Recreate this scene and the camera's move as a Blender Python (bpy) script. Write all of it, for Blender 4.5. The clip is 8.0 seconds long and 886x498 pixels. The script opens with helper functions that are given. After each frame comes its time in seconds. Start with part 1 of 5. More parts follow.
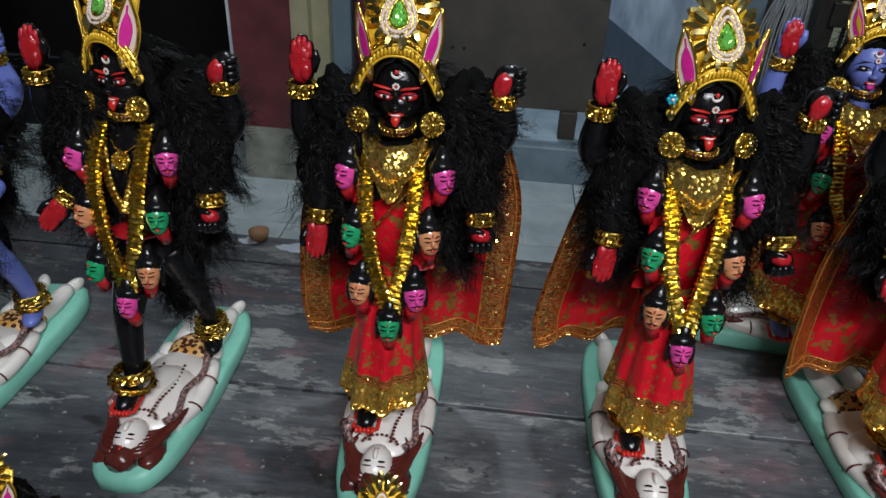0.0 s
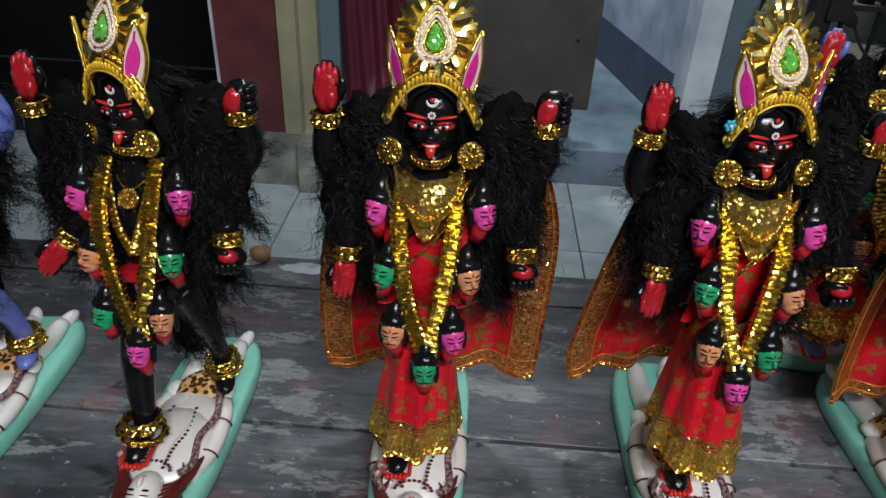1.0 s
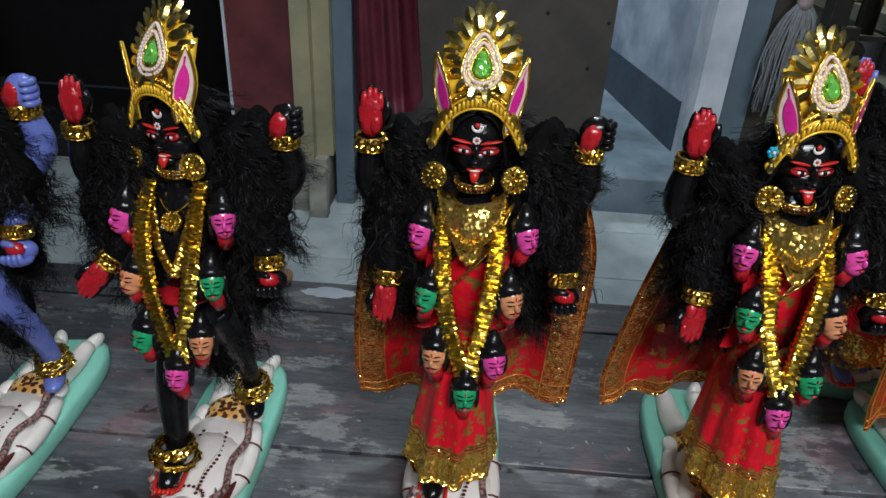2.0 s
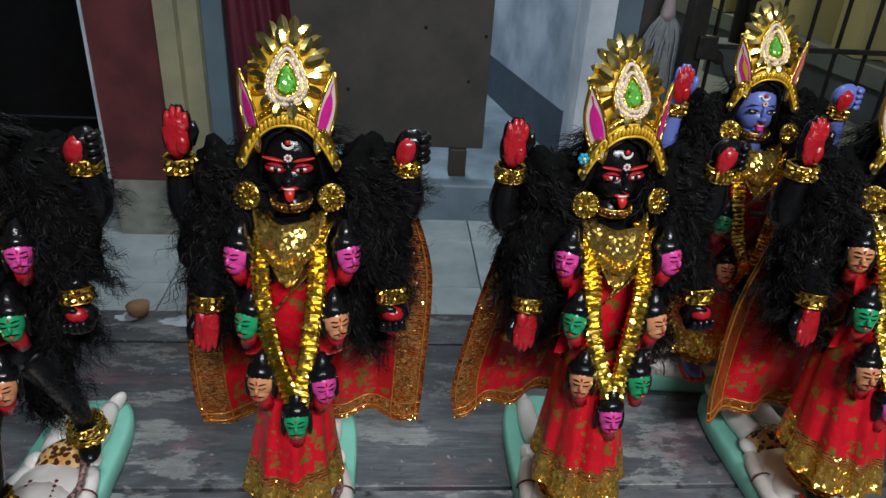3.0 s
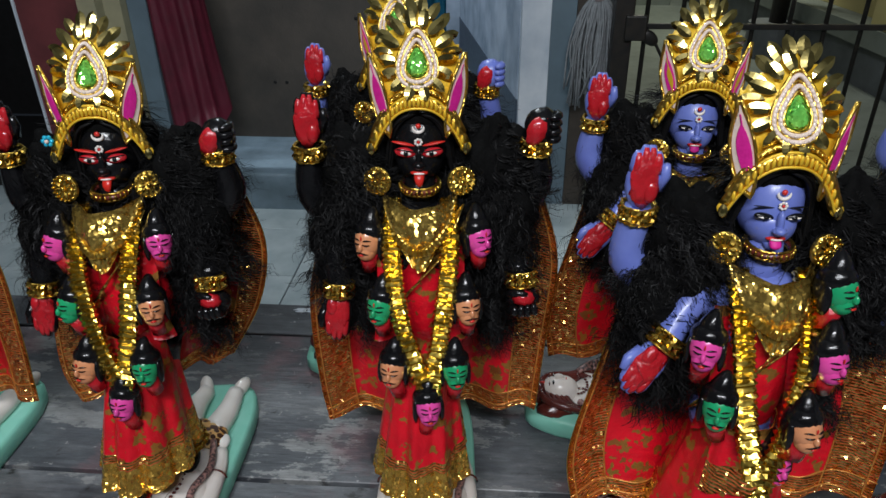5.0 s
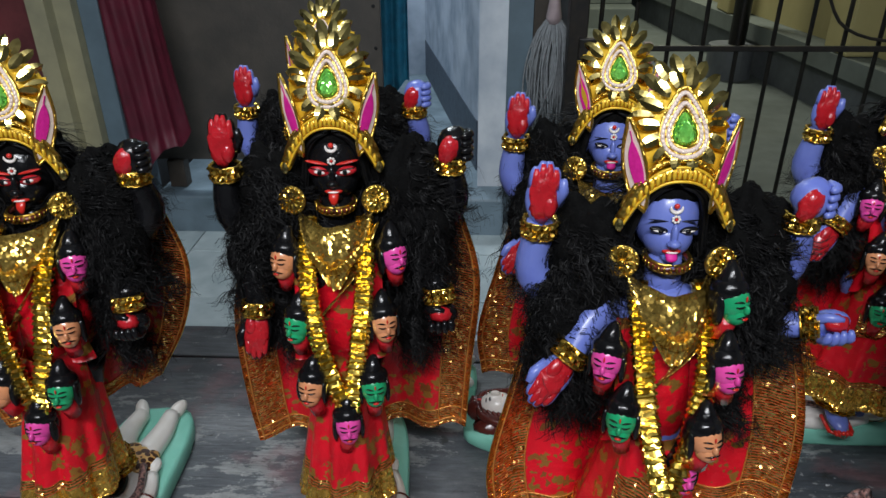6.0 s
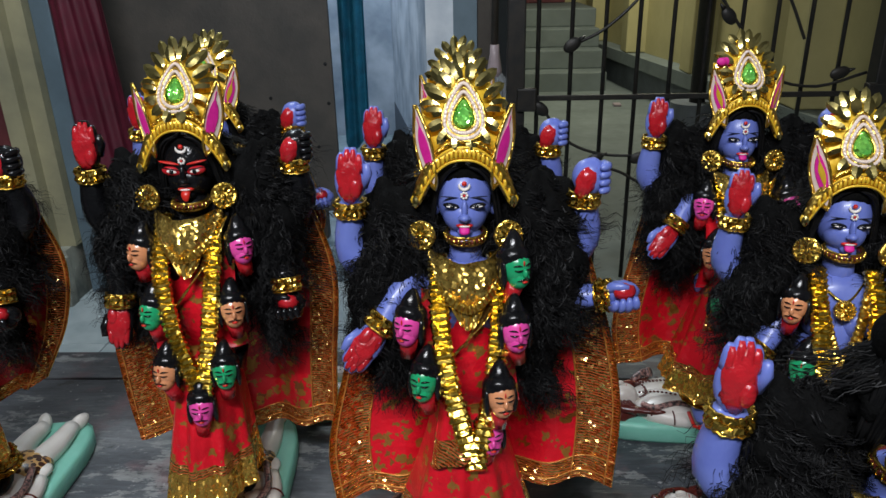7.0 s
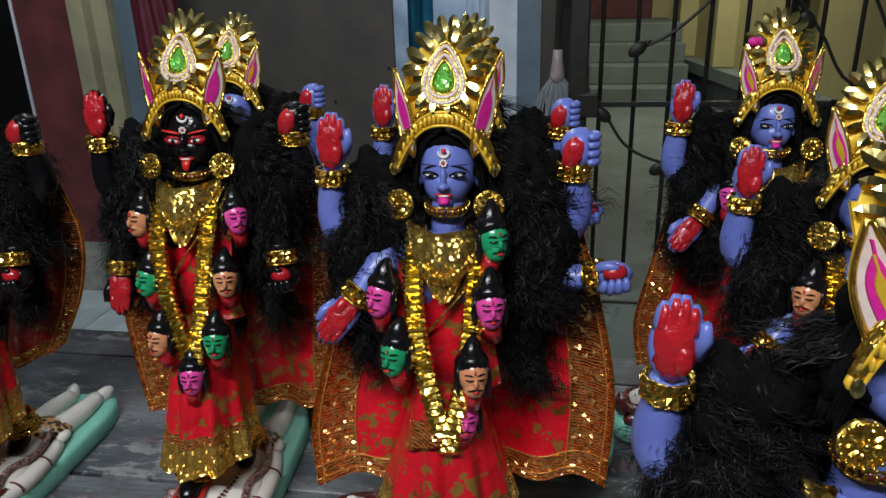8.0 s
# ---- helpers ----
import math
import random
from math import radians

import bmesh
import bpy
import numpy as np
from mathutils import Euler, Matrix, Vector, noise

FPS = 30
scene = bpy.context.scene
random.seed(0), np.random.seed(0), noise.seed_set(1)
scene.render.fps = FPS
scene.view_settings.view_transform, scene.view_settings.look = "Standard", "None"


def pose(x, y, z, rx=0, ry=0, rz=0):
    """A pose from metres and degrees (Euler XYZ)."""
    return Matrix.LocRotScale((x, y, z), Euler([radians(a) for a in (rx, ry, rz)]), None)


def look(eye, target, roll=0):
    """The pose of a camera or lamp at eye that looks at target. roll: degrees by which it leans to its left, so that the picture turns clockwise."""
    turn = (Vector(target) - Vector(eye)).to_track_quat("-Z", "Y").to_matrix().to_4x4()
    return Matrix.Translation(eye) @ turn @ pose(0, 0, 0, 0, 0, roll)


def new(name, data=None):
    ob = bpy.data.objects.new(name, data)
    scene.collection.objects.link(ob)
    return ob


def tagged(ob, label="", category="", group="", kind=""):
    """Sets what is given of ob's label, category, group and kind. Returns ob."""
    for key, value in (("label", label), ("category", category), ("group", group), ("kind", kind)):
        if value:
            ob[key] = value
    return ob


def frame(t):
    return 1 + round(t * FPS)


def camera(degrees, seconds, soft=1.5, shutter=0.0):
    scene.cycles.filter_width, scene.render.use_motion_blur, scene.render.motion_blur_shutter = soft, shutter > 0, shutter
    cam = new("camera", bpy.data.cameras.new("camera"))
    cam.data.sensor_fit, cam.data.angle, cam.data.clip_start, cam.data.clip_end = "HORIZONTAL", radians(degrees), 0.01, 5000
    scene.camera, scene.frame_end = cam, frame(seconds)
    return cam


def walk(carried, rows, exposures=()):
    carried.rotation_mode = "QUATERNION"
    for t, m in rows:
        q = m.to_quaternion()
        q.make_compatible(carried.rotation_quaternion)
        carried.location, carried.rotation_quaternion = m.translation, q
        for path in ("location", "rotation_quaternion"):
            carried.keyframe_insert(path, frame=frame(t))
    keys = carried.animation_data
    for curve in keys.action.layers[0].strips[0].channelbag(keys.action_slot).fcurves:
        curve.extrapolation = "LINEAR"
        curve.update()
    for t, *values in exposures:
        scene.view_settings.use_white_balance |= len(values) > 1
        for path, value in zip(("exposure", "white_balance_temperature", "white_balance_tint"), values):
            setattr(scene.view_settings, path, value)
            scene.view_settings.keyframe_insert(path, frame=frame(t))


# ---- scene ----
cam = camera(64.2, 8.0)
EXPOSURES = [(0, -0.1), (0.5, 0), (3.5, 0), (5, -0.12), (6.5, 0.05), (7.5, 0.05), (8, -0.15)]
PATH = [
    (0, (0.137, 0.09, 0.661), (-0.002, 1.798, -0.371), 2.8),
    (0.5, (0.104, 0.156, 0.668), (0.005, 1.858, -0.377), 2.0),
    (1, (0.071, 0.153, 0.673), (-0.001, 1.85, -0.383), 2.7),
    (2.5, (0.023, 0.147, 0.67), (-0.041, 1.901, -0.289), 3.3),
    (3, (0.117, 0.163, 0.67), (0.277, 1.918, -0.276), 3.6),
    (3.5, (0.245, 0.167, 0.669), (0.385, 1.914, -0.295), 1.8),
    (4, (0.489, 0.165, 0.663), (0.377, 1.919, -0.291), 1.5),
    (4.5, (0.631, 0.174, 0.669), (0.47, 1.917, -0.297), -0.7),
    (4.8, (0.676, 0.181, 0.665), (0.504, 1.929, -0.291), -1.2),
    (5, (0.692, 0.184, 0.664), (0.549, 1.929, -0.302), -0.6),
    (6.3, (0.776, 0.175, 0.662), (0.745, 1.986, -0.185), -0.6),
    (6.5, (0.801, 0.142, 0.658), (0.846, 1.985, -0.118), -0.1),
    (7, (0.908, 0.1, 0.618), (0.827, 1.957, -0.121), -1.3),
    (7.5, (0.974, 0.119, 0.579), (0.661, 1.941, -0.183), -3.2),
    (8, (0.993, 0.116, 0.571), (0.681, 1.969, -0.116), -1.6),
]
walk(cam, [(t, look(eye, target, roll)) for t, eye, target, roll in PATH], EXPOSURES)


# ---- world, lamps ----
world = bpy.data.worlds.new("night")
scene.world = world
world.use_nodes = True
world.node_tree.nodes["Background"].inputs[0].default_value = (0.5, 0.62, 0.8, 1)
world.node_tree.nodes["Background"].inputs[1].default_value = 0.02


def area_lamp(name, eye, target, sx, sy, power, color):
    data = bpy.data.lights.new(name, "AREA")
    data.shape, data.size, data.size_y, data.energy, data.color = "RECTANGLE", sx, sy, power, color
    ob = new(name, data)
    ob.matrix_world = look(eye, target)
    return ob


def bulb(name, place, power, size, color):
    data = bpy.data.lights.new(name, "POINT")
    data.energy, data.shadow_soft_size, data.color = power, size, color
    ob = new(name, data)
    ob.location = place
    return ob


area_lamp("tube_lamp", (0.6, -0.85, 1.88), (0.6, 0.75, 0.2), 1.25, 0.07, 54, (0.94, 0.97, 1.03))
# fill added over the passage to brighten floor and piers; its source is assumed
bulb("passage_fill", (0.1, 1.7, 2.1), 45, 0.07, (0.84, 0.94, 1.0))
area_lamp("yard_light", (1.9, 5.4, 2.3), (1.85, 5.8, -0.5), 0.5, 0.2, 44, (1.0, 1.0, 0.86))
# unseen fill added to lift the limewashed wall and pillar
area_lamp("inner_room_fill", (0.1, 3.7, 1.8), (0.6, 3.0, 0.0), 0.6, 0.1, 34, (0.85, 0.93, 1.0))


# ---- materials ----
def mat(name, base, rough=0.5, metal=0.0, second=None, scale=20.0, amount=0.5, bump=0.0, bump_scale=80.0, coat=0.0, detail=6.0, spec=0.5):
    """A plain surface: two colours mixed by noise at two scales, uneven gloss, fine relief."""
    m = bpy.data.materials.new(name)
    m.use_nodes = True
    nt = m.node_tree
    b = nt.nodes["Principled BSDF"]
    b.inputs["Roughness"].default_value, b.inputs["Metallic"].default_value = rough, metal
    b.inputs["Coat Weight"].default_value = coat
    b.inputs["Coat Roughness"].default_value = 0.12
    b.inputs["Specular IOR Level"].default_value = spec
    co = nt.nodes.new("ShaderNodeTexCoord").outputs["Object"]
    second = second or tuple(c * 0.75 for c in base)

    def noise_tex(sc, det=detail):
        n = nt.nodes.new("ShaderNodeTexNoise")
        n.inputs["Scale"].default_value, n.inputs["Detail"].default_value = sc, det
        nt.links.new(co, n.inputs["Vector"])
        return n.outputs["Fac"]

    ramp = nt.nodes.new("ShaderNodeValToRGB")
    ramp.color_ramp.elements[0].position, ramp.color_ramp.elements[1].position = 0.5 - 0.3 * amount, 0.5 + 0.3 * amount
    ramp.color_ramp.elements[0].color, ramp.color_ramp.elements[1].color = (*base, 1), (*second, 1)
    nt.links.new(noise_tex(scale), ramp.inputs[0])
    nt.links.new(ramp.outputs[0], b.inputs["Base Color"])
    mr = nt.nodes.new("ShaderNodeMapRange")
    mr.inputs["To Min"].default_value, mr.inputs["To Max"].default_value = max(0.02, rough * 0.75), min(1, rough * 1.25)
    nt.links.new(noise_tex(scale * 4), mr.inputs[0])
    nt.links.new(mr.outputs[0], b.inputs["Roughness"])
    if bump:
        bp = nt.nodes.new("ShaderNodeBump")
        bp.inputs["Strength"].default_value, bp.inputs["Distance"].default_value = bump, 0.002
        nt.links.new(noise_tex(bump_scale), bp.inputs["Height"])
        nt.links.new(bp.outputs[0], b.inputs["Normal"])
    return m


def foil(name, base, second, rough, scale, strength, metal=1.0):
    """Crinkled metal foil: cells that each lean their own way."""
    m = bpy.data.materials.new(name)
    m.use_nodes = True
    nt = m.node_tree
    b = nt.nodes["Principled BSDF"]
    b.inputs["Roughness"].default_value, b.inputs["Metallic"].default_value = rough, metal
    co = nt.nodes.new("ShaderNodeTexCoord").outputs["Object"]
    v = nt.nodes.new("ShaderNodeTexVoronoi")
    v.inputs["Scale"].default_value = scale
    nt.links.new(co, v.inputs["Vector"])
    geo = nt.nodes.new("ShaderNodeNewGeometry")
    sub = nt.nodes.new("ShaderNodeVectorMath")
    sub.operation = "SUBTRACT"
    sub.inputs[1].default_value = (0.5, 0.5, 0.5)
    nt.links.new(v.outputs["Color"], sub.inputs[0])
    sc = nt.nodes.new("ShaderNodeVectorMath")
    sc.operation = "SCALE"
    sc.inputs["Scale"].default_value = strength
    nt.links.new(sub.outputs[0], sc.inputs[0])
    add = nt.nodes.new("ShaderNodeVectorMath")
    add.operation = "ADD"
    nt.links.new(geo.outputs["Normal"], add.inputs[0])
    nt.links.new(sc.outputs[0], add.inputs[1])
    nor = nt.nodes.new("ShaderNodeVectorMath")
    nor.operation = "NORMALIZE"
    nt.links.new(add.outputs[0], nor.inputs[0])
    nt.links.new(nor.outputs[0], b.inputs["Normal"])
    ramp = nt.nodes.new("ShaderNodeValToRGB")
    ramp.color_ramp.elements[0].color, ramp.color_ramp.elements[1].color = (*base, 1), (*second, 1)
    n = nt.nodes.new("ShaderNodeTexNoise")
    n.inputs["Scale"].default_value = 90
    nt.links.new(co, n.inputs["Vector"])
    nt.links.new(n.outputs["Fac"], ramp.inputs[0])
    nt.links.new(ramp.outputs[0], b.inputs["Base Color"])
    return m


def cloth_mat():
    """Crimson satin with scattered gold leaf motifs and soft creases."""
    m = mat("red_printed_cloth", (0.7, 0.007, 0.02), 0.34, 0.0, (0.52, 0.005, 0.014), 26, 0.8)
    nt = m.node_tree
    b = nt.nodes["Principled BSDF"]
    co = nt.nodes.new("ShaderNodeTexCoord").outputs["Object"]
    warp = nt.nodes.new("ShaderNodeTexNoise")
    warp.inputs["Scale"].default_value, warp.inputs["Detail"].default_value = 130, 3.0
    nt.links.new(co, warp.inputs["Vector"])
    bend = nt.nodes.new("ShaderNodeVectorMath")
    bend.operation = "MULTIPLY_ADD"
    bend.inputs[1].default_value = (0.026, 0.026, 0.026)
    nt.links.new(warp.outputs["Color"], bend.inputs[0])
    nt.links.new(co, bend.inputs[2])
    cell = nt.nodes.new("ShaderNodeTexVoronoi")
    cell.inputs["Scale"].default_value = 66
    nt.links.new(bend.outputs[0], cell.inputs["Vector"])
    near = nt.nodes.new("ShaderNodeMath")
    near.operation = "LESS_THAN"
    near.inputs[1].default_value = 0.42
    nt.links.new(cell.outputs["Distance"], near.inputs[0])
    split = nt.nodes.new("ShaderNodeSeparateColor")
    nt.links.new(cell.outputs["Color"], split.inputs[0])
    some = nt.nodes.new("ShaderNodeMath")
    some.operation = "GREATER_THAN"
    some.inputs[1].default_value = 0.3
    nt.links.new(split.outputs[0], some.inputs[0])
    leafy = nt.nodes.new("ShaderNodeMath")
    leafy.operation = "MULTIPLY"
    nt.links.new(near.outputs[0], leafy.inputs[0])
    nt.links.new(some.outputs[0], leafy.inputs[1])
    tone = nt.nodes.new("ShaderNodeMix")
    tone.data_type = "RGBA"
    tone.inputs[6].default_value, tone.inputs[7].default_value = (0.2, 0.06, 0.014, 1), (0.62, 0.34, 0.07, 1)
    nt.links.new(split.outputs[1], tone.inputs[0])
    mix = nt.nodes.new("ShaderNodeMix")
    mix.data_type = "RGBA"
    nt.links.new(leafy.outputs[0], mix.inputs[0])
    nt.links.new(b.inputs["Base Color"].links[0].from_socket, mix.inputs[6])
    nt.links.new(tone.outputs[2], mix.inputs[7])
    nt.links.new(mix.outputs[2], b.inputs["Base Color"])
    metal = nt.nodes.new("ShaderNodeMath")
    metal.operation = "MULTIPLY"
    nt.links.new(leafy.outputs[0], metal.inputs[0])
    nt.links.new(split.outputs[1], metal.inputs[1])
    nt.links.new(metal.outputs[0], b.inputs["Metallic"])
    crease = nt.nodes.new("ShaderNodeTexNoise")
    crease.inputs["Scale"].default_value, crease.inputs["Detail"].default_value = 48, 5.0
    nt.links.new(co, crease.inputs["Vector"])
    bp = nt.nodes.new("ShaderNodeBump")
    bp.inputs["Strength"].default_value, bp.inputs["Distance"].default_value = 0.7, 0.006
    nt.links.new(crease.outputs["Fac"], bp.inputs["Height"])
    nt.links.new(bp.outputs[0], b.inputs["Normal"])
    return m


def brocade_mat():
    """Brown-red net woven with fine gold weft lines that glitter here and there."""
    m = foil("gold_brocade", (0.55, 0.28, 0.05), (0.96, 0.7, 0.2), 0.22, 330, 1.0, 0.9)
    nt = m.node_tree
    b = nt.nodes["Principled BSDF"]
    co = nt.nodes.new("ShaderNodeTexCoord").outputs["Object"]
    wave = nt.nodes.new("ShaderNodeTexWave")
    wave.bands_direction = "Z"
    wave.inputs["Scale"].default_value, wave.inputs["Distortion"].default_value = 105, 4.0
    nt.links.new(co, wave.inputs["Vector"])
    patch = nt.nodes.new("ShaderNodeTexNoise")
    patch.inputs["Scale"].default_value, patch.inputs["Detail"].default_value = 70, 4.0
    nt.links.new(co, patch.inputs["Vector"])
    both = nt.nodes.new("ShaderNodeMath")
    both.operation = "MULTIPLY"
    nt.links.new(wave.outputs["Fac"], both.inputs[0])
    nt.links.new(patch.outputs["Fac"], both.inputs[1])
    sharp = nt.nodes.new("ShaderNodeMapRange")
    sharp.inputs["From Min"].default_value, sharp.inputs["From Max"].default_value = 0.06, 0.25
    nt.links.new(both.outputs[0], sharp.inputs[0])
    mix = nt.nodes.new("ShaderNodeMix")
    mix.data_type = "RGBA"
    nt.links.new(sharp.outputs[0], mix.inputs[0])
    mix.inputs[6].default_value = (0.42, 0.06, 0.02, 1)
    nt.links.new(b.inputs["Base Color"].links[0].from_socket, mix.inputs[7])
    nt.links.new(mix.outputs[2], b.inputs["Base Color"])
    nt.links.new(sharp.outputs[0], b.inputs["Metallic"])
    return m


def leopard_mat():
    m = mat("leopard_paint", (0.66, 0.3, 0.06), 0.35, 0, (0.74, 0.5, 0.22), 90)
    nt = m.node_tree
    b = nt.nodes["Principled BSDF"]
    v = nt.nodes.new("ShaderNodeTexVoronoi")
    v.inputs["Scale"].default_value = 150
    nt.links.new(nt.nodes.new("ShaderNodeTexCoord").outputs["Object"], v.inputs["Vector"])
    lt = nt.nodes.new("ShaderNodeMath")
    lt.operation = "LESS_THAN"
    lt.inputs[1].default_value = 0.54
    nt.links.new(v.outputs["Distance"], lt.inputs[0])
    mix = nt.nodes.new("ShaderNodeMix")
    mix.data_type = "RGBA"
    nt.links.new(lt.outputs[0], mix.inputs[0])
    nt.links.new(b.inputs["Base Color"].links[0].from_socket, mix.inputs[6])
    mix.inputs[7].default_value = (0.06, 0.02, 0.01, 1)
    nt.links.new(mix.outputs[2], b.inputs["Base Color"])
    return m


M = {
    "black": mat("gloss_black_paint", (0.004, 0.004, 0.0045), 0.2, 0, (0.007, 0.007, 0.008), 60, 0.6, 0.5, 150, 0.2, 4, 0.3),
    "blue": mat("blue_paint", (0.12, 0.16, 0.5), 0.36, 0, (0.16, 0.21, 0.56), 50, 0.8, 0.15, 140, 0.15),
    "red": mat("gloss_red_paint", (0.5, 0.014, 0.022), 0.2, 0, (0.38, 0.01, 0.016), 60, 0.6, 1.0, 170, 0.5),
    "scarlet": mat("scarlet_line_paint", (0.72, 0.03, 0.02), 0.3),
    "white": mat("white_paint", (0.84, 0.8, 0.75), 0.32, 0, (0.76, 0.71, 0.65), 40, 0.7, 0.12, 150, 0.2),
    "mint": mat("mint_paint", (0.2, 0.56, 0.43), 0.45, 0, (0.26, 0.62, 0.5), 40, 0.8, 0.2, 120),
    "brown": mat("brown_hair_paint", (0.12, 0.022, 0.016), 0.25, 0, (0.08, 0.014, 0.01), 60, 0.7, 0.3, 200, 0.3),
    "pink": mat("pink_paint", (0.8, 0.08, 0.38), 0.25, 0, (0.72, 0.06, 0.33), 60, 0.6, 0.1, 150, 0.4),
    "green": mat("green_paint", (0.015, 0.36, 0.14), 0.25, 0, (0.012, 0.3, 0.12), 60, 0.6, 0.1, 150, 0.4),
    "tan": mat("tan_paint", (0.7, 0.3, 0.14), 0.25, 0, (0.64, 0.26, 0.12), 60, 0.6, 0.1, 150, 0.4),
    "snake": mat("dark_snake_paint", (0.03, 0.025, 0.03), 0.3, 0, (0.45, 0.25, 0.22), 260, 0.35, 0.2, 200),
    "cyan": mat("cyan_stone", (0.02, 0.4, 0.6), 0.15, 0.2, (0.03, 0.5, 0.7), 200),
    "magenta": mat("magenta_felt", (0.72, 0.015, 0.3), 0.6, 0, (0.62, 0.01, 0.25), 200, 0.6, 0.2, 500),
    "yellow": mat("yellow_crown_card", (0.85, 0.55, 0.04), 0.34, 0.25, (0.74, 0.45, 0.03), 70, 0.7, 0.25, 250),
    "pearl": mat("pearl_beads", (0.78, 0.66, 0.58), 0.3, 0, (0.7, 0.56, 0.48), 200, 0.6, 0, 10, 0.3),
    "petal": mat("gold_mirror_petal", (0.74, 0.58, 0.18), 0.2, 1.0, (0.84, 0.7, 0.28), 60, 0.8, 0.05, 60),
    "gem": foil("green_gem_foil", (0.04, 0.5, 0.08), (0.4, 0.9, 0.15), 0.14, 520, 1.0, 0.45),
    "gold": foil("gold_foil", (0.8, 0.5, 0.06), (0.95, 0.71, 0.16), 0.2, 240, 0.3),
    "trim": foil("gold_trim", (0.7, 0.42, 0.06), (0.88, 0.62, 0.14), 0.3, 420, 0.55),
    "cuff": foil("gold_cuff_foil", (0.62, 0.33, 0.04), (0.94, 0.68, 0.15), 0.2, 260, 0.8),
    "hem": foil("gold_hem_foil", (0.72, 0.36, 0.05), (0.97, 0.64, 0.14), 0.2, 300, 0.85, 0.85),
    "brocade": brocade_mat(),
    "lace": foil("gold_lace", (0.5, 0.28, 0.045), (0.95, 0.69, 0.18), 0.24, 330, 0.75, 0.9),
    "braid": mat("orange_gold_braid", (0.5, 0.16, 0.035), 0.35, 0.5, (0.75, 0.36, 0.08), 400, 0.6),
    "hair": mat("black_curly_hair", (0.006, 0.0059, 0.0062), 0.46, 0, (0.01, 0.0098, 0.01), 200, 0.8, 0, 10, 0, 3, 0.11),
    "hairbase": mat("matted_black_hair", (0.003, 0.003, 0.003), 0.95, 0, (0.005, 0.005, 0.005), 160, 0.8, 0.8, 260, 0, 3, 0.05),
    "cloth": cloth_mat(),
    "leopard": leopard_mat(),
}
SLOTS = list(M)


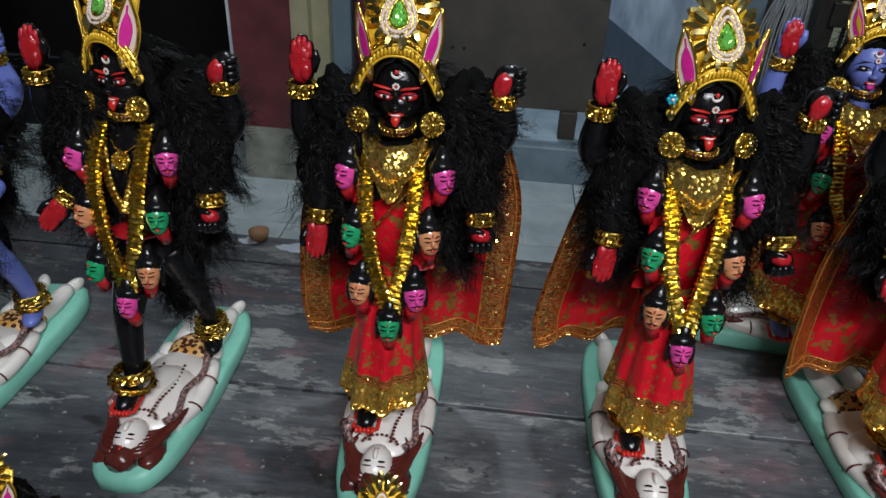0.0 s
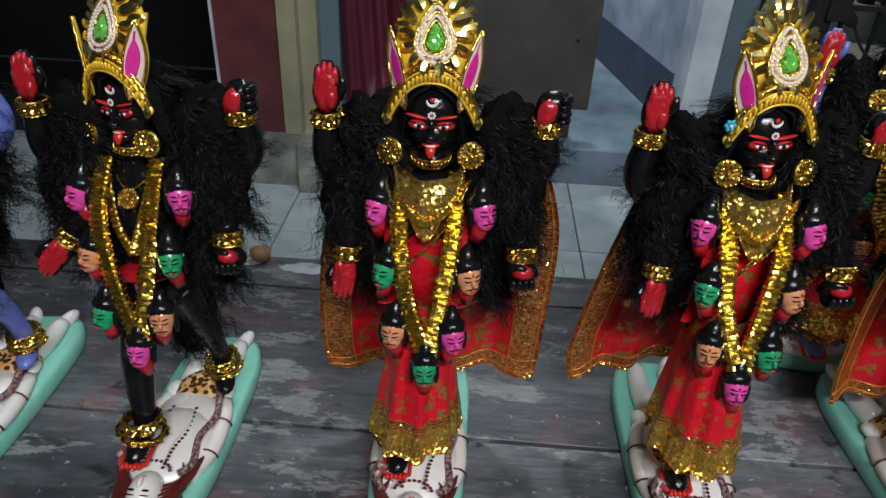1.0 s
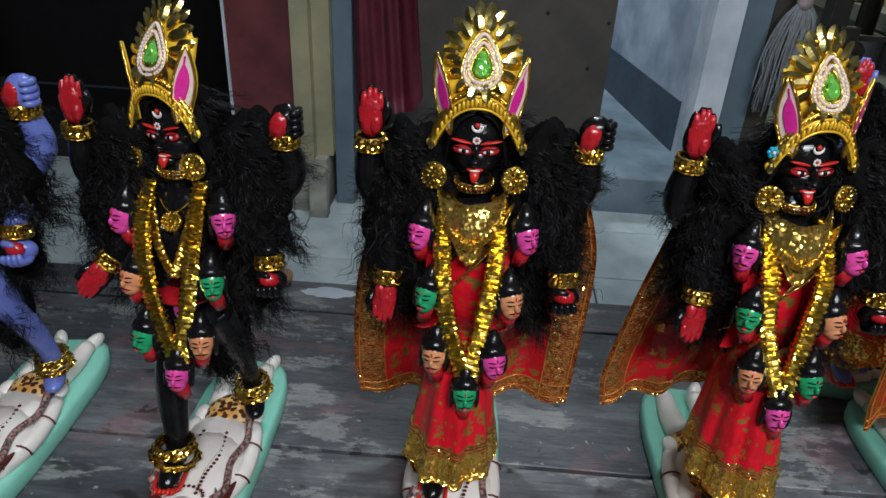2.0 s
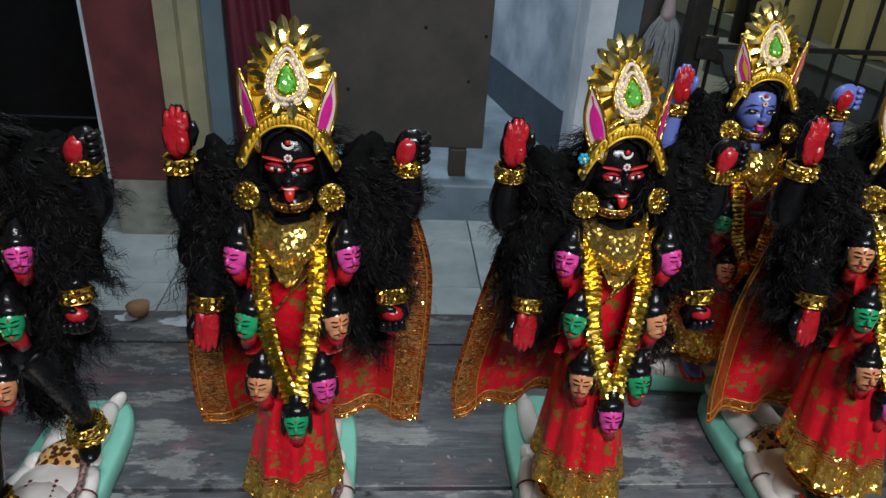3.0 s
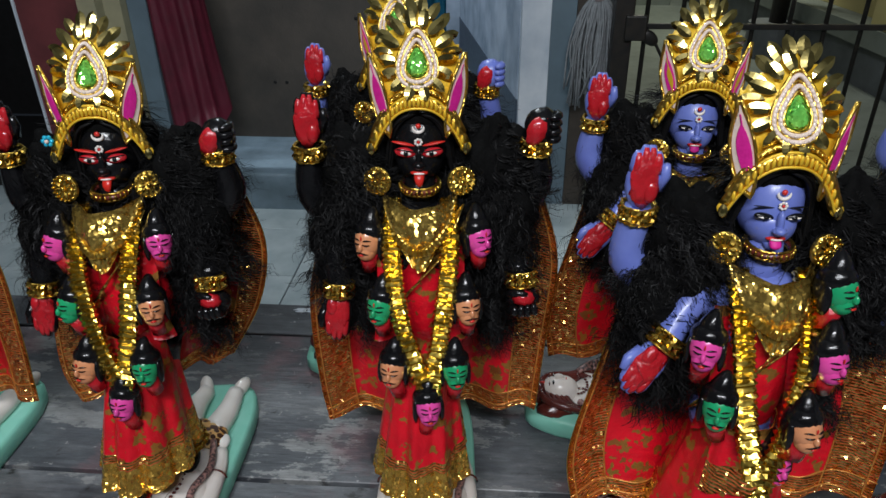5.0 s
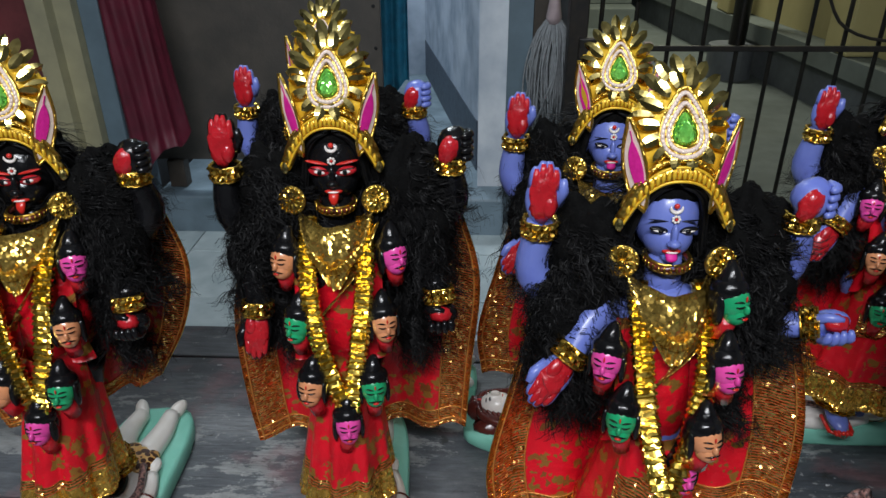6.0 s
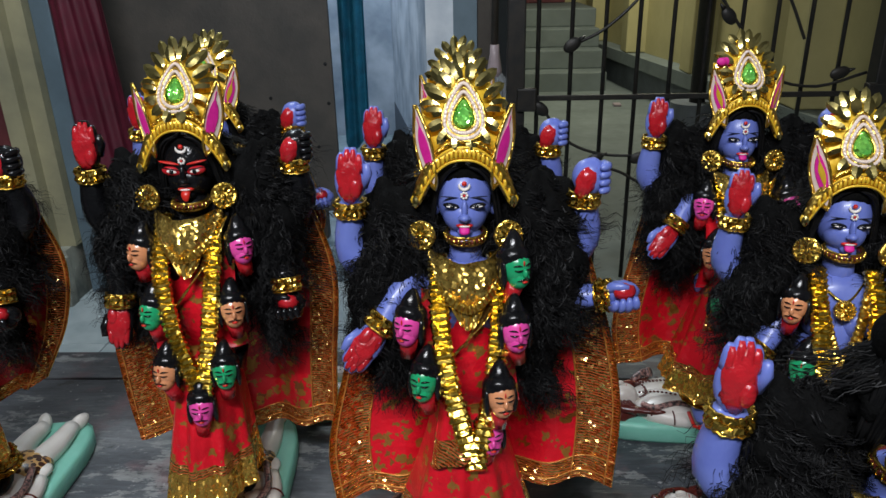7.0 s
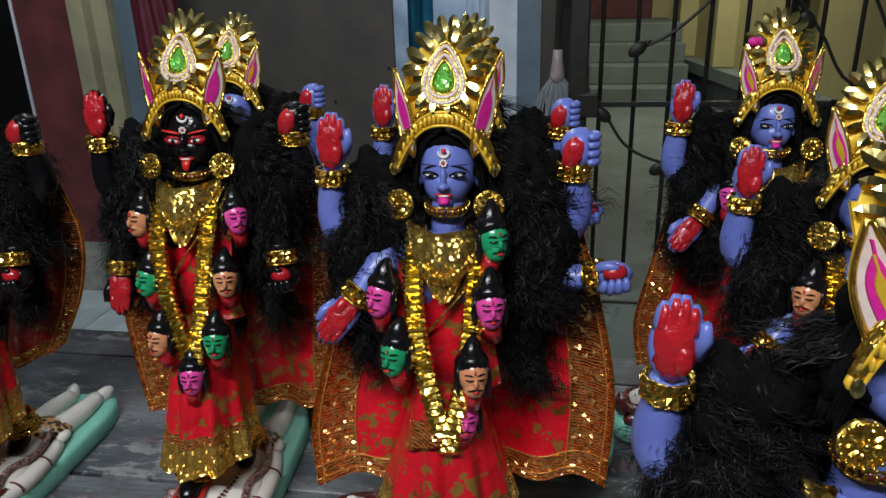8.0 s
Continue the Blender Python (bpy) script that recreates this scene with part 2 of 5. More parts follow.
# ---- building helpers ----
class Build:
    """Gathers vertices and faces with a material each, and makes one mesh of them."""

    def __init__(self):
        self.v, self.f, self.m, self.s, self.n = [], [], [], [], 0

    def add(self, verts, faces, m, smooth=True):
        verts = np.asarray(verts, float)
        self.v.append(verts)
        self.f.extend([tuple(i + self.n for i in f) for f in faces])
        self.m.extend([m] * len(faces))
        self.s.extend([smooth] * len(faces))
        self.n += len(verts)

    def blob(self, c, r, m, rot=(0, 0, 0), u=14, w=9, rough=0.0, axes=None):
        """An ellipsoid, lumpy where rough is set."""
        th = np.linspace(0, math.pi, w + 1)[1:-1]
        ph = np.linspace(0, 2 * math.pi, u, endpoint=False)
        p = [(0, 0, 1)] + [(math.sin(a) * math.cos(b), math.sin(a) * math.sin(b), math.cos(a)) for a in th for b in ph] + [(0, 0, -1)]
        p = np.array(p)
        if rough:
            p *= np.array([1 + rough * noise.noise(Vector(q * 2.7 + np.array(c) * 40)) for q in p])[:, None]
        p = p * np.array(r)
        R = np.array(axes) if axes is not None else np.array(Euler([radians(a) for a in rot]).to_matrix())
        p = p @ R.T + np.array(c)
        k = len(p) - 1
        fs = [(0, 1 + i, 1 + (i + 1) % u) for i in range(u)]
        for j in range(w - 2):
            for i in range(u):
                a, b = 1 + j * u + i, 1 + j * u + (i + 1) % u
                fs.append((a, a + u, b + u, b))
        base = 1 + (w - 2) * u
        fs += [(k, base + (i + 1) % u, base + i) for i in range(u)]
        self.add(p, fs, m)

    def tube(self, path, radii, m, sides=8, closed=False, flat=1.0, smooth=True):
        """A tube along a path with a radius at each point."""
        path = np.asarray(path, float)
        n = len(path)
        radii = np.full(n, radii) if np.isscalar(radii) else np.asarray(radii, float)
        if closed:
            tan = np.roll(path, -1, 0) - np.roll(path, 1, 0)
        else:
            tan = np.gradient(path, axis=0)
        tan /= np.linalg.norm(tan, axis=1)[:, None] + 1e-12
        ref = np.array((0.0, 1.0, 0.0)) if abs(tan[0][1]) < 0.9 else np.array((1.0, 0.0, 0.0))
        s = np.cross(tan, ref)
        s /= np.linalg.norm(s, axis=1)[:, None] + 1e-9
        q = np.cross(s, tan)
        a = np.linspace(0, 2 * math.pi, sides, endpoint=False)
        ring = path[:, None, :] + radii[:, None, None] * (np.cos(a)[None, :, None] * s[:, None, :] + flat * np.sin(a)[None, :, None] * q[:, None, :])
        verts = ring.reshape(-1, 3)
        fs = []
        for j in range(n if closed else n - 1):
            for i in range(sides):
                j2 = (j + 1) % n
                fs.append((j * sides + i, j * sides + (i + 1) % sides, j2 * sides + (i + 1) % sides, j2 * sides + i))
        if not closed:
            fs.append(tuple(range(sides))[::-1])
            fs.append(tuple((n - 1) * sides + i for i in range(sides)))
        self.add(verts, fs, m, smooth)

    def sheet(self, grid, m, thick, borders=None, edge="trim"):
        """A closed cloth of a little thickness over a grid of points; borders: a function that names the material of a face."""
        g = np.asarray(grid, float)
        nu, nv = g.shape[:2]
        du, dv = np.gradient(g, axis=0), np.gradient(g, axis=1)
        nor = np.cross(du, dv)
        nor /= np.linalg.norm(nor, axis=2)[:, :, None] + 1e-12
        verts = np.concatenate([(g + nor * thick / 2).reshape(-1, 3), (g - nor * thick / 2).reshape(-1, 3)])
        k = nu * nv
        by = {}
        for i in range(nu - 1):
            for j in range(nv - 1):
                a = i * nv + j
                q = (a, a + nv, a + nv + 1, a + 1)
                name = borders(i, j) if borders else m
                by.setdefault(name, []).append(q)
                by[name].append(tuple(x + k for x in q[::-1]))
        rim = [(i * nv, (i + 1) * nv) for i in range(nu - 1)] + [((i + 1) * nv + nv - 1, i * nv + nv - 1) for i in range(nu - 1)]
        rim += [(j + 1, j) for j in range(nv - 1)] + [((nu - 1) * nv + j, (nu - 1) * nv + j + 1) for j in range(nv - 1)]
        by.setdefault(edge if borders else m, []).extend([(a, b, b + k, a + k) for a, b in rim])
        first = self.n
        self.add(verts, [], m)
        for name, fs in by.items():
            self.f.extend([tuple(i + first for i in f) for f in fs])
            self.m.extend([name] * len(fs))
            self.s.extend([True] * len(fs))

    def disc(self, c, r, axis, m, depth=0.003, sides=16, dome=0.0, up=(0, 0, 1), ry=None):
        """A round plate with a bevelled edge, facing along axis."""
        axis = np.array(Vector(axis).normalized())
        s = np.cross(np.array(up), axis)
        s /= np.linalg.norm(s) + 1e-9
        t = np.cross(axis, s)
        ry = ry or r
        rings = [(1.0, -depth), (1.0, 0), (0.86, depth * 0.5), (0.4, depth * 0.5 + dome * 0.8)]
        a = np.linspace(0, 2 * math.pi, sides, endpoint=False)
        verts = [np.array(c) + k * (r * np.cos(x) * s + ry * np.sin(x) * t) + h * axis for k, h in rings for x in a] + [np.array(c) + (depth * 0.5 + dome) * axis]
        fs = [(j * sides + i, j * sides + (i + 1) % sides, (j + 1) * sides + (i + 1) % sides, (j + 1) * sides + i) for j in range(3) for i in range(sides)]
        fs += [(3 * sides + i, 3 * sides + (i + 1) % sides, 4 * sides) for i in range(sides)]
        self.add(verts, fs, m, False)

    def almond(self, c, along, across, m, bulge):
        """A pointed petal with a raised middle: along and across are its half axes."""
        c, along, across = np.array(c), np.array(along), np.array(across)
        nor = np.cross(along, across)
        nor = nor / (np.linalg.norm(nor) + 1e-12)
        k = 7
        ts = np.linspace(-1, 1, k)
        w = (1 - ts ** 2) ** 0.62
        L = [c + along * t + across * q for t, q in zip(ts, w)]
        R = [c + along * t - across * q for t, q in zip(ts, w)]
        T = [c + along * t * 0.85 + nor * bulge * (0.35 + 0.65 * q) for t, q in zip(ts, w)]
        fs = [(i, i + 1, 2 * k + i + 1, 2 * k + i) for i in range(k - 1)] + [(2 * k + i, 2 * k + i + 1, k + i + 1, k + i) for i in range(k - 1)]
        fs += [(i + 1, i, k + i, k + i + 1) for i in range(k - 1)]
        self.add(L + R + T, fs, m, False)

    def plate(self, outline, to3, m, depth):
        """A flat piece with the given outline (2D), laid into space by to3(x, h, d)."""
        n = len(outline)
        verts = [to3(x, h, 0) for x, h in outline] + [to3(x, h, -depth) for x, h in outline]
        fs = [tuple(range(n)), tuple(range(2 * n - 1, n - 1, -1))] + [(i, i + n, (i + 1) % n + n, (i + 1) % n) for i in range(n)]
        self.add(verts, fs, m, False)

    def mesh(self, name, scale=1.0):
        me = bpy.data.meshes.new(name)
        me.from_pydata((np.concatenate(self.v) * scale).tolist(), [], self.f)
        used = [k for k in SLOTS if k in set(self.m)]
        for k in used:
            me.materials.append(M[k])
        ix = {k: i for i, k in enumerate(used)}
        me.polygons.foreach_set("material_index", [ix[k] for k in self.m])
        me.polygons.foreach_set("use_smooth", self.s)
        me.update()
        return me


def lerp(a, b, t):
    return np.array(a) * (1 - t) + np.array(b) * t


def curve_through(points, n):
    """A smooth line through a few points."""
    p = [np.array(q, float) for q in points]
    p = [2 * p[0] - p[1]] + p + [2 * p[-1] - p[-2]]
    out, segs = [], len(p) - 3
    for i in range(n):
        x = i / (n - 1) * segs
        k = min(int(x), segs - 1)
        t = x - k
        a, b, c, d = p[k : k + 4]
        out.append(0.5 * (2 * b + (c - a) * t + (2 * a - 5 * b + 4 * c - d) * t ** 2 + (3 * b - a - 3 * c + d) * t ** 3))
    return np.array(out)


# ---- the place ----
W = {
    "wood": None,
    "tile": mat("blue_grey_floor_tile", (0.5, 0.57, 0.58), 0.32, 0, (0.32, 0.39, 0.41), 9, 0.6, 0.1, 60, 0.0, 8),
    "grout": mat("floor_grout", (0.09, 0.11, 0.12), 0.8, 0, (0.06, 0.07, 0.08), 30, 0.8, 0.3, 200),
    "cement": mat("grey_cement", (0.17, 0.19, 0.2), 0.7, 0, (0.1, 0.11, 0.12), 7, 0.9, 0.4, 90, 0, 9),
    "step": mat("painted_blue_step", (0.19, 0.26, 0.31), 0.45, 0, (0.09, 0.13, 0.155), 7, 0.6, 0.2, 70, 0, 9),
    "maroon": mat("maroon_wall_paint", (0.15, 0.033, 0.036), 0.55, 0, (0.085, 0.02, 0.022), 9, 0.45, 0.25, 60, 0, 9),
    "cream": mat("cream_wall_paint", (0.36, 0.33, 0.2), 0.65, 0, (0.2, 0.195, 0.13), 7, 0.6, 0.25, 60, 0, 9),
    "frame": mat("blue_grey_frame_paint", (0.13, 0.19, 0.23), 0.5, 0, (0.09, 0.13, 0.16), 10, 0.8, 0.2, 80),
    "ply": mat("grey_brown_plywood", (0.07, 0.06, 0.05), 0.6, 0, (0.043, 0.039, 0.034), 9, 0.6, 0.3, 120, 0, 9),
    "limewash": mat("pale_blue_limewash", (0.46, 0.54, 0.64), 0.7, 0, (0.24, 0.31, 0.4), 6, 0.5, 0.3, 60, 0, 9),
    "whitewash": mat("whitewash", (0.66, 0.7, 0.74), 0.7, 0, (0.4, 0.46, 0.53), 7, 0.55, 0.3, 60, 0, 9),
    "dado": mat("slate_blue_dado", (0.06, 0.085, 0.12), 0.5, 0, (0.045, 0.062, 0.09), 10, 0.8, 0.2, 60),
    # doorway shade put into a near-black colour; nail heads and joint strips share it
    "dark": mat("shade_black_plaster_and_nails", (0.007, 0.007, 0.008), 0.9, 0, (0.004, 0.004, 0.0045), 6, 0.8, 0.3, 60),
    "iron": mat("black_gate_iron", (0.012, 0.013, 0.013), 0.45, 0.3, (0.03, 0.025, 0.02), 40, 0.7, 0.3, 300),
    "yard": mat("yard_concrete", (0.19, 0.22, 0.2), 0.75, 0, (0.12, 0.14, 0.125), 4, 0.9, 0.4, 70, 0, 9),
    "yellow_wall": mat("yellow_house_paint", (0.5, 0.44, 0.2), 0.65, 0, (0.4, 0.35, 0.16), 4, 0.9, 0.2, 60, 0, 9),
    "curtain": mat("maroon_curtain_cloth", (0.11, 0.006, 0.022), 0.55, 0, (0.06, 0.003, 0.012), 14, 0.7, 0.3, 500),
    "mop": mat("grey_mop_yarn", (0.24, 0.26, 0.27), 0.9, 0, (0.16, 0.17, 0.18), 80, 0.8, 0.4, 500),
    "teal": mat("teal_cloth", (0.01, 0.2, 0.32), 0.7, 0, (0.008, 0.1, 0.17), 20, 0.8, 0.3, 400),
    "plinth": mat("stained_cream_plinth", (0.4, 0.4, 0.33), 0.7, 0, (0.07, 0.08, 0.072), 8, 0.7, 0.4, 80, 0, 9),
    "post": mat("brown_door_wood", (0.05, 0.04, 0.03), 0.6, 0, (0.03, 0.024, 0.018), 12, 0.8, 0.3, 100),
    "plain": mat("room_plaster", (0.24, 0.25, 0.25), 0.8, 0, (0.18, 0.19, 0.2), 3, 0.8, 0.2, 60, 0, 8),
    "terracotta": mat("terracotta_clay", (0.4, 0.22, 0.12), 0.8, 0, (0.3, 0.16, 0.08), 40, 0.8, 0.3, 200),
    "plastic": mat("pale_pink_plastic", (0.4, 0.32, 0.33), 0.4),
    "leaf": mat("green_leaf", (0.04, 0.16, 0.03), 0.5, 0, (0.03, 0.1, 0.02), 40),
}


def plank_wood():
    """Weathered dark grey boards with worn pale paint and stains, grain along the board."""
    m = bpy.data.materials.new("weathered_grey_plank")
    m.use_nodes = True
    nt = m.node_tree
    b = nt.nodes["Principled BSDF"]
    geo = nt.nodes.new("ShaderNodeNewGeometry")
    info = nt.nodes.new("ShaderNodeObjectInfo")

    def tex(scale, stretch, detail=8.0, rough=0.6):
        mp = nt.nodes.new("ShaderNodeMapping")
        mp.inputs["Scale"].default_value = stretch
        nt.links.new(geo.outputs["Position"], mp.inputs["Vector"])
        n = nt.nodes.new("ShaderNodeTexNoise")
        n.noise_dimensions = "4D"
        n.inputs["Scale"].default_value, n.inputs["Detail"].default_value, n.inputs["Roughness"].default_value = scale, detail, rough
        nt.links.new(mp.outputs[0], n.inputs["Vector"])
        nt.links.new(info.outputs["Random"], n.inputs["W"])
        return n.outputs["Fac"]

    def ramp(src, stops):
        r = nt.nodes.new("ShaderNodeValToRGB")
        els = r.color_ramp.elements
        els[0].position, els[0].color = stops[0][0], (*stops[0][1], 1)
        els[1].position, els[1].color = stops[-1][0], (*stops[-1][1], 1)
        for p, c in stops[1:-1]:
            e = els.new(p)
            e.color = (*c, 1)
        nt.links.new(src, r.inputs[0])
        return r.outputs[0]

    def mix(fac, a, c, mode="MIX"):
        x = nt.nodes.new("ShaderNodeMix")
        x.data_type, x.blend_type = "RGBA", mode
        nt.links.new(fac, x.inputs[0])
        nt.links.new(a, x.inputs[6])
        if isinstance(c, tuple):
            x.inputs[7].default_value = (*c, 1)
        else:
            nt.links.new(c, x.inputs[7])
        return x.outputs[2]

    base = ramp(tex(4.5, (0.8, 2.2, 1), 9, 0.62), [(0.36, (0.042, 0.047, 0.056)), (0.5, (0.085, 0.092, 0.104)), (0.63, (0.165, 0.174, 0.186))])
    grain = ramp(tex(14, (1, 14, 1)), [(0.35, (0.55, 0.55, 0.55)), (0.65, (1.15, 1.15, 1.12))])
    one = nt.nodes.new("ShaderNodeValue")
    one.outputs[0].default_value = 0.45
    col = mix(one.outputs[0], base, grain, "MULTIPLY")
    pale = ramp(tex(8, (0.8, 2.2, 1), 14, 0.74), [(0.545, (0, 0, 0)), (0.57, (0.75, 0.75, 0.75))])
    col = mix(pale, col, (0.27, 0.275, 0.27))
    rose = ramp(tex(6.5, (1, 1.3, 1), 8), [(0.54, (0, 0, 0)), (0.63, (0.6, 0.6, 0.6))])
    col = mix(rose, col, (0.2, 0.1, 0.11))
    dark = ramp(tex(17, (1, 1.4, 1), 7, 0.65), [(0.6, (0, 0, 0)), (0.64, (0.85, 0.85, 0.85))])
    col = mix(dark, col, (0.025, 0.024, 0.022))
    fleck = ramp(tex(85, (1, 1, 1), 3, 0.6), [(0.66, (0, 0, 0)), (0.7, (0.8, 0.8, 0.8))])
    col = mix(fleck, col, (0.36, 0.36, 0.36))
    scuff = ramp(tex(30, (0.7, 2.6, 1), 12, 0.8), [(0.4, (0.6, 0.6, 0.6)), (0.62, (1.22, 1.22, 1.22))])
    one = nt.nodes.new("ShaderNodeValue")
    one.outputs[0].default_value = 0.8
    col = mix(one.outputs[0], col, scuff, "MULTIPLY")
    nt.links.new(col, b.inputs["Base Color"])
    nt.links.new(ramp(tex(10, (1, 2, 1)), [(0.3, (0.32, 0.32, 0.32)), (0.7, (0.58, 0.58, 0.58))]), b.inputs["Roughness"])
    bp = nt.nodes.new("ShaderNodeBump")
    bp.inputs["Strength"].default_value, bp.inputs["Distance"].default_value = 0.4, 0.003
    nt.links.new(tex(18, (1, 10, 1)), bp.inputs["Height"])
    nt.links.new(bp.outputs[0], b.inputs["Normal"])
    return m


W["wood"] = plank_wood()


def box_bm(x0, x1, y0, y1, z0, z1, bevel=0.0, bm=None):
    bm = bm or bmesh.new()
    r = bmesh.ops.create_cube(bm, size=1.0)
    bmesh.ops.scale(bm, vec=(x1 - x0, y1 - y0, z1 - z0), verts=r["verts"])
    bmesh.ops.translate(bm, vec=((x0 + x1) / 2, (y0 + y1) / 2, (z0 + z1) / 2), verts=r["verts"])
    if bevel:
        edges = list({e for v in r["verts"] for e in v.link_edges})
        bmesh.ops.bevel(bm, geom=edges, offset=bevel, segments=2, affect="EDGES", profile=0.5)
    return bm


def obj(name, bm, material, parent=None, label="", category="", kind="", group="", smooth=False):
    me = bpy.data.meshes.new(name)
    bm.to_mesh(me)
    bm.free()
    me.materials.append(material)
    if smooth:
        me.polygons.foreach_set("use_smooth", [True] * len(me.polygons))
    ob = new(name, me)
    ob.parent = parent
    return tagged(ob, label, category, group, kind)


def part(name, bm, material, parent, label="", smooth=False):
    return obj(name, bm, material, parent, label, smooth=smooth)


def slab(name, x0, x1, y0, y1, z0, z1, material, label="", kind="structure", bevel=0.0, parent=None, category=""):
    return obj(name, box_bm(x0, x1, y0, y1, z0, z1, bevel), material, parent, label, category, kind)


def tube_bm(path, radius, sides=8, bm=None):
    b = Build()
    b.tube(path, radius, "iron", sides)
    bm = bm or bmesh.new()
    vs = [bm.verts.new(v) for v in np.concatenate(b.v)]
    for f in b.f:
        bm.faces.new([vs[i] for i in f])
    return bm


FLOOR, STEP = -0.42, -0.285
slab("floor", -2.6, 1.0, -2.6, 2.42, FLOOR - 0.12, FLOOR - 0.006, W["grout"], "grey grouted floor slab under the tiles")
slab("floor_side", 1.0, 3.2, -2.6, 2.3, FLOOR - 0.12, FLOOR - 0.002, W["yard"], "bare grey concrete floor beside the tiles")
slab("step_1", -0.36, 0.852, 2.4, 4.2, FLOOR - 0.1, STEP, W["step"], "blue-grey painted doorway step, worn at the edge", bevel=0.008)
slab("wall_maroon", -0.735, -0.54, 2.25, 2.5, -0.232, 1.9, W["maroon"], "maroon painted wall pier beside a dark doorway")
slab("wall_base", -0.73, -0.448, 2.246, 2.5, FLOOR - 0.1, -0.2325, W["plinth"], "cream plinth with dark damp stains under the piers")
slab("wall_pier_edge", -0.743, -0.735, 2.245, 2.5, -0.232, 1.9, W["whitewash"], "thin whitewashed edge of the dark doorway")
slab("wall_cream", -0.54, -0.485, 2.24, 2.5, -0.232, 1.9, W["cream"], "cream painted wall pier, stained near the floor")
slab("wall_cream_return", -0.485, -0.432, 2.285, 2.5, -0.232, 1.9, W["cream"], "olive cream painted wall beside the door frame")
slab("door_frame", -0.432, -0.37, 2.32, 2.5, FLOOR - 0.05, 1.9, W["frame"], "blue-grey painted wooden door frame", bevel=0.004)
slab("baseboard", -0.5, -0.44, 2.2, 2.25, FLOOR - 0.02, -0.25, W["plinth"], "small stained cream block at the foot of the frame", bevel=0.006)
slab("lintel", -0.37, 0.762, 2.48, 2.66, 1.5, 1.9, W["cream"], "cream painted lintel over the doorway")
# the doorway's darkness is in these surfaces' near-black colour
slab("wall_dark_back", -2.6, -0.4, 3.4, 3.5, FLOOR, 1.9, W["dark"], "wall deep inside the doorway, coloured near-black for shade")
slab("wall_dark_side", -0.42, -0.382, 2.5, 4.2, FLOOR, 1.9, W["dark"], "partition between the rooms, coloured near-black for shade")
slab("floor_dark", -2.6, -0.42, 2.42, 3.4, FLOOR - 0.12, FLOOR - 0.01, W["dark"], "floor inside the doorway, near-black colour standing for shade")
slab("wall_west_back", -2.6, -1.7, 2.35, 2.5, FLOOR, 1.9, W["dark"], "wall beside the doorway, its shade put into near-black colour")
slab("wall_north", -0.4, 0.95, 4.2, 4.3, FLOOR, 1.9, W["limewash"], "pale blue limewashed back wall of the inner room")
slab("column_white", 0.762, 0.853, 2.52, 2.68, STEP, 1.9, W["whitewash"], "whitewashed pillar with worn bluish paint")
slab("column_blue", 0.853, 0.93, 2.5, 2.68, FLOOR, 1.9, W["frame"], "blue-grey painted pillar beside the gate")
slab("door_post", 0.932, 1.0, 2.5, 2.62, FLOOR, 1.9, W["post"], "dark brown wooden post beside the gate")


def side_wall():
    """The inner room's skewed side wall: pale above, slate dado below."""
    a, c = Vector((0.758, 2.682)), Vector((0.47, 4.2))
    for name, z0, z1, m, lab, k in (("wall_inner", STEP + 0.19, 1.9, "limewash", "pale blue limewashed wall of the inner room", 0.0), ("wall_inner_dado", STEP - 0.02, STEP + 0.19, "dado", "slate blue painted dado of the inner room", 0.003)):
        bm = bmesh.new()
        vs = [bm.verts.new((p[0] + dx, p[1], z)) for z in (z0, z1) for p, dx in ((a, -k), (c, -k), (c, 0.1), (a, 0.1))]
        for f in ((0, 1, 2, 3), (7, 6, 5, 4), (0, 4, 5, 1), (1, 5, 6, 2), (2, 6, 7, 3), (3, 7, 4, 0)):
            bm.faces.new([vs[i] for i in f])
        bmesh.ops.recalc_face_normals(bm, faces=bm.faces)
        obj(name, bm, W[m], label=lab, kind="structure")


side_wall()
slab("wall_south", -2.7, 3.3, -2.7, -2.6, FLOOR - 0.1, 2.3, W["plain"], "plain plastered wall behind the camera")
slab("wall_west", -2.7, -2.6, -2.6, 3.5, FLOOR - 0.1, 2.3, W["plain"], "plain plastered side wall")
slab("wall_east", 3.2, 3.3, -2.6, 2.3, FLOOR - 0.1, 2.3, W["plain"], "plain plastered side wall")
slab("ceiling", -2.7, 3.3, -2.7, 3.0, 2.3, 2.4, W["plain"], "plain pale plastered ceiling")
slab("ceiling_inner", -2.6, 0.98, 2.3, 4.3, 1.9, 2.0, W["plain"], "plain plastered ceiling of the inner rooms")

# outside the gate
slab("ground", 1.0, 9.0, 2.3, 12.0, FLOOR - 0.12, FLOOR, W["yard"], "grey-green concrete yard beyond the gate")
for k in range(4):
    slab("step_%d" % (k + 2), 1.25, 2.1, 6.45 + 0.24 * k, 8.6, FLOOR + 0.165 * k - (0.05 if k == 0 else 0.0), FLOOR + 0.165 * (k + 1), W["yard"], "worn grey concrete step of the far stairs", bevel=0.01)
slab("wall_far", 1.0, 2.5, 8.4, 8.6, FLOOR, 3.2, W["yellow_wall"], "pale yellow painted wall above the stairs")
slab("door_1", 1.3, 1.95, 8.34, 8.4, FLOOR + 0.66, 2.4, W["maroon"], "dull maroon door at the top of the stairs", bevel=0.01)
slab("wall_yard_west", 1.0, 1.1, 2.9, 8.6, FLOOR, 1.9, W["cement"], "stained grey wall along the yard")


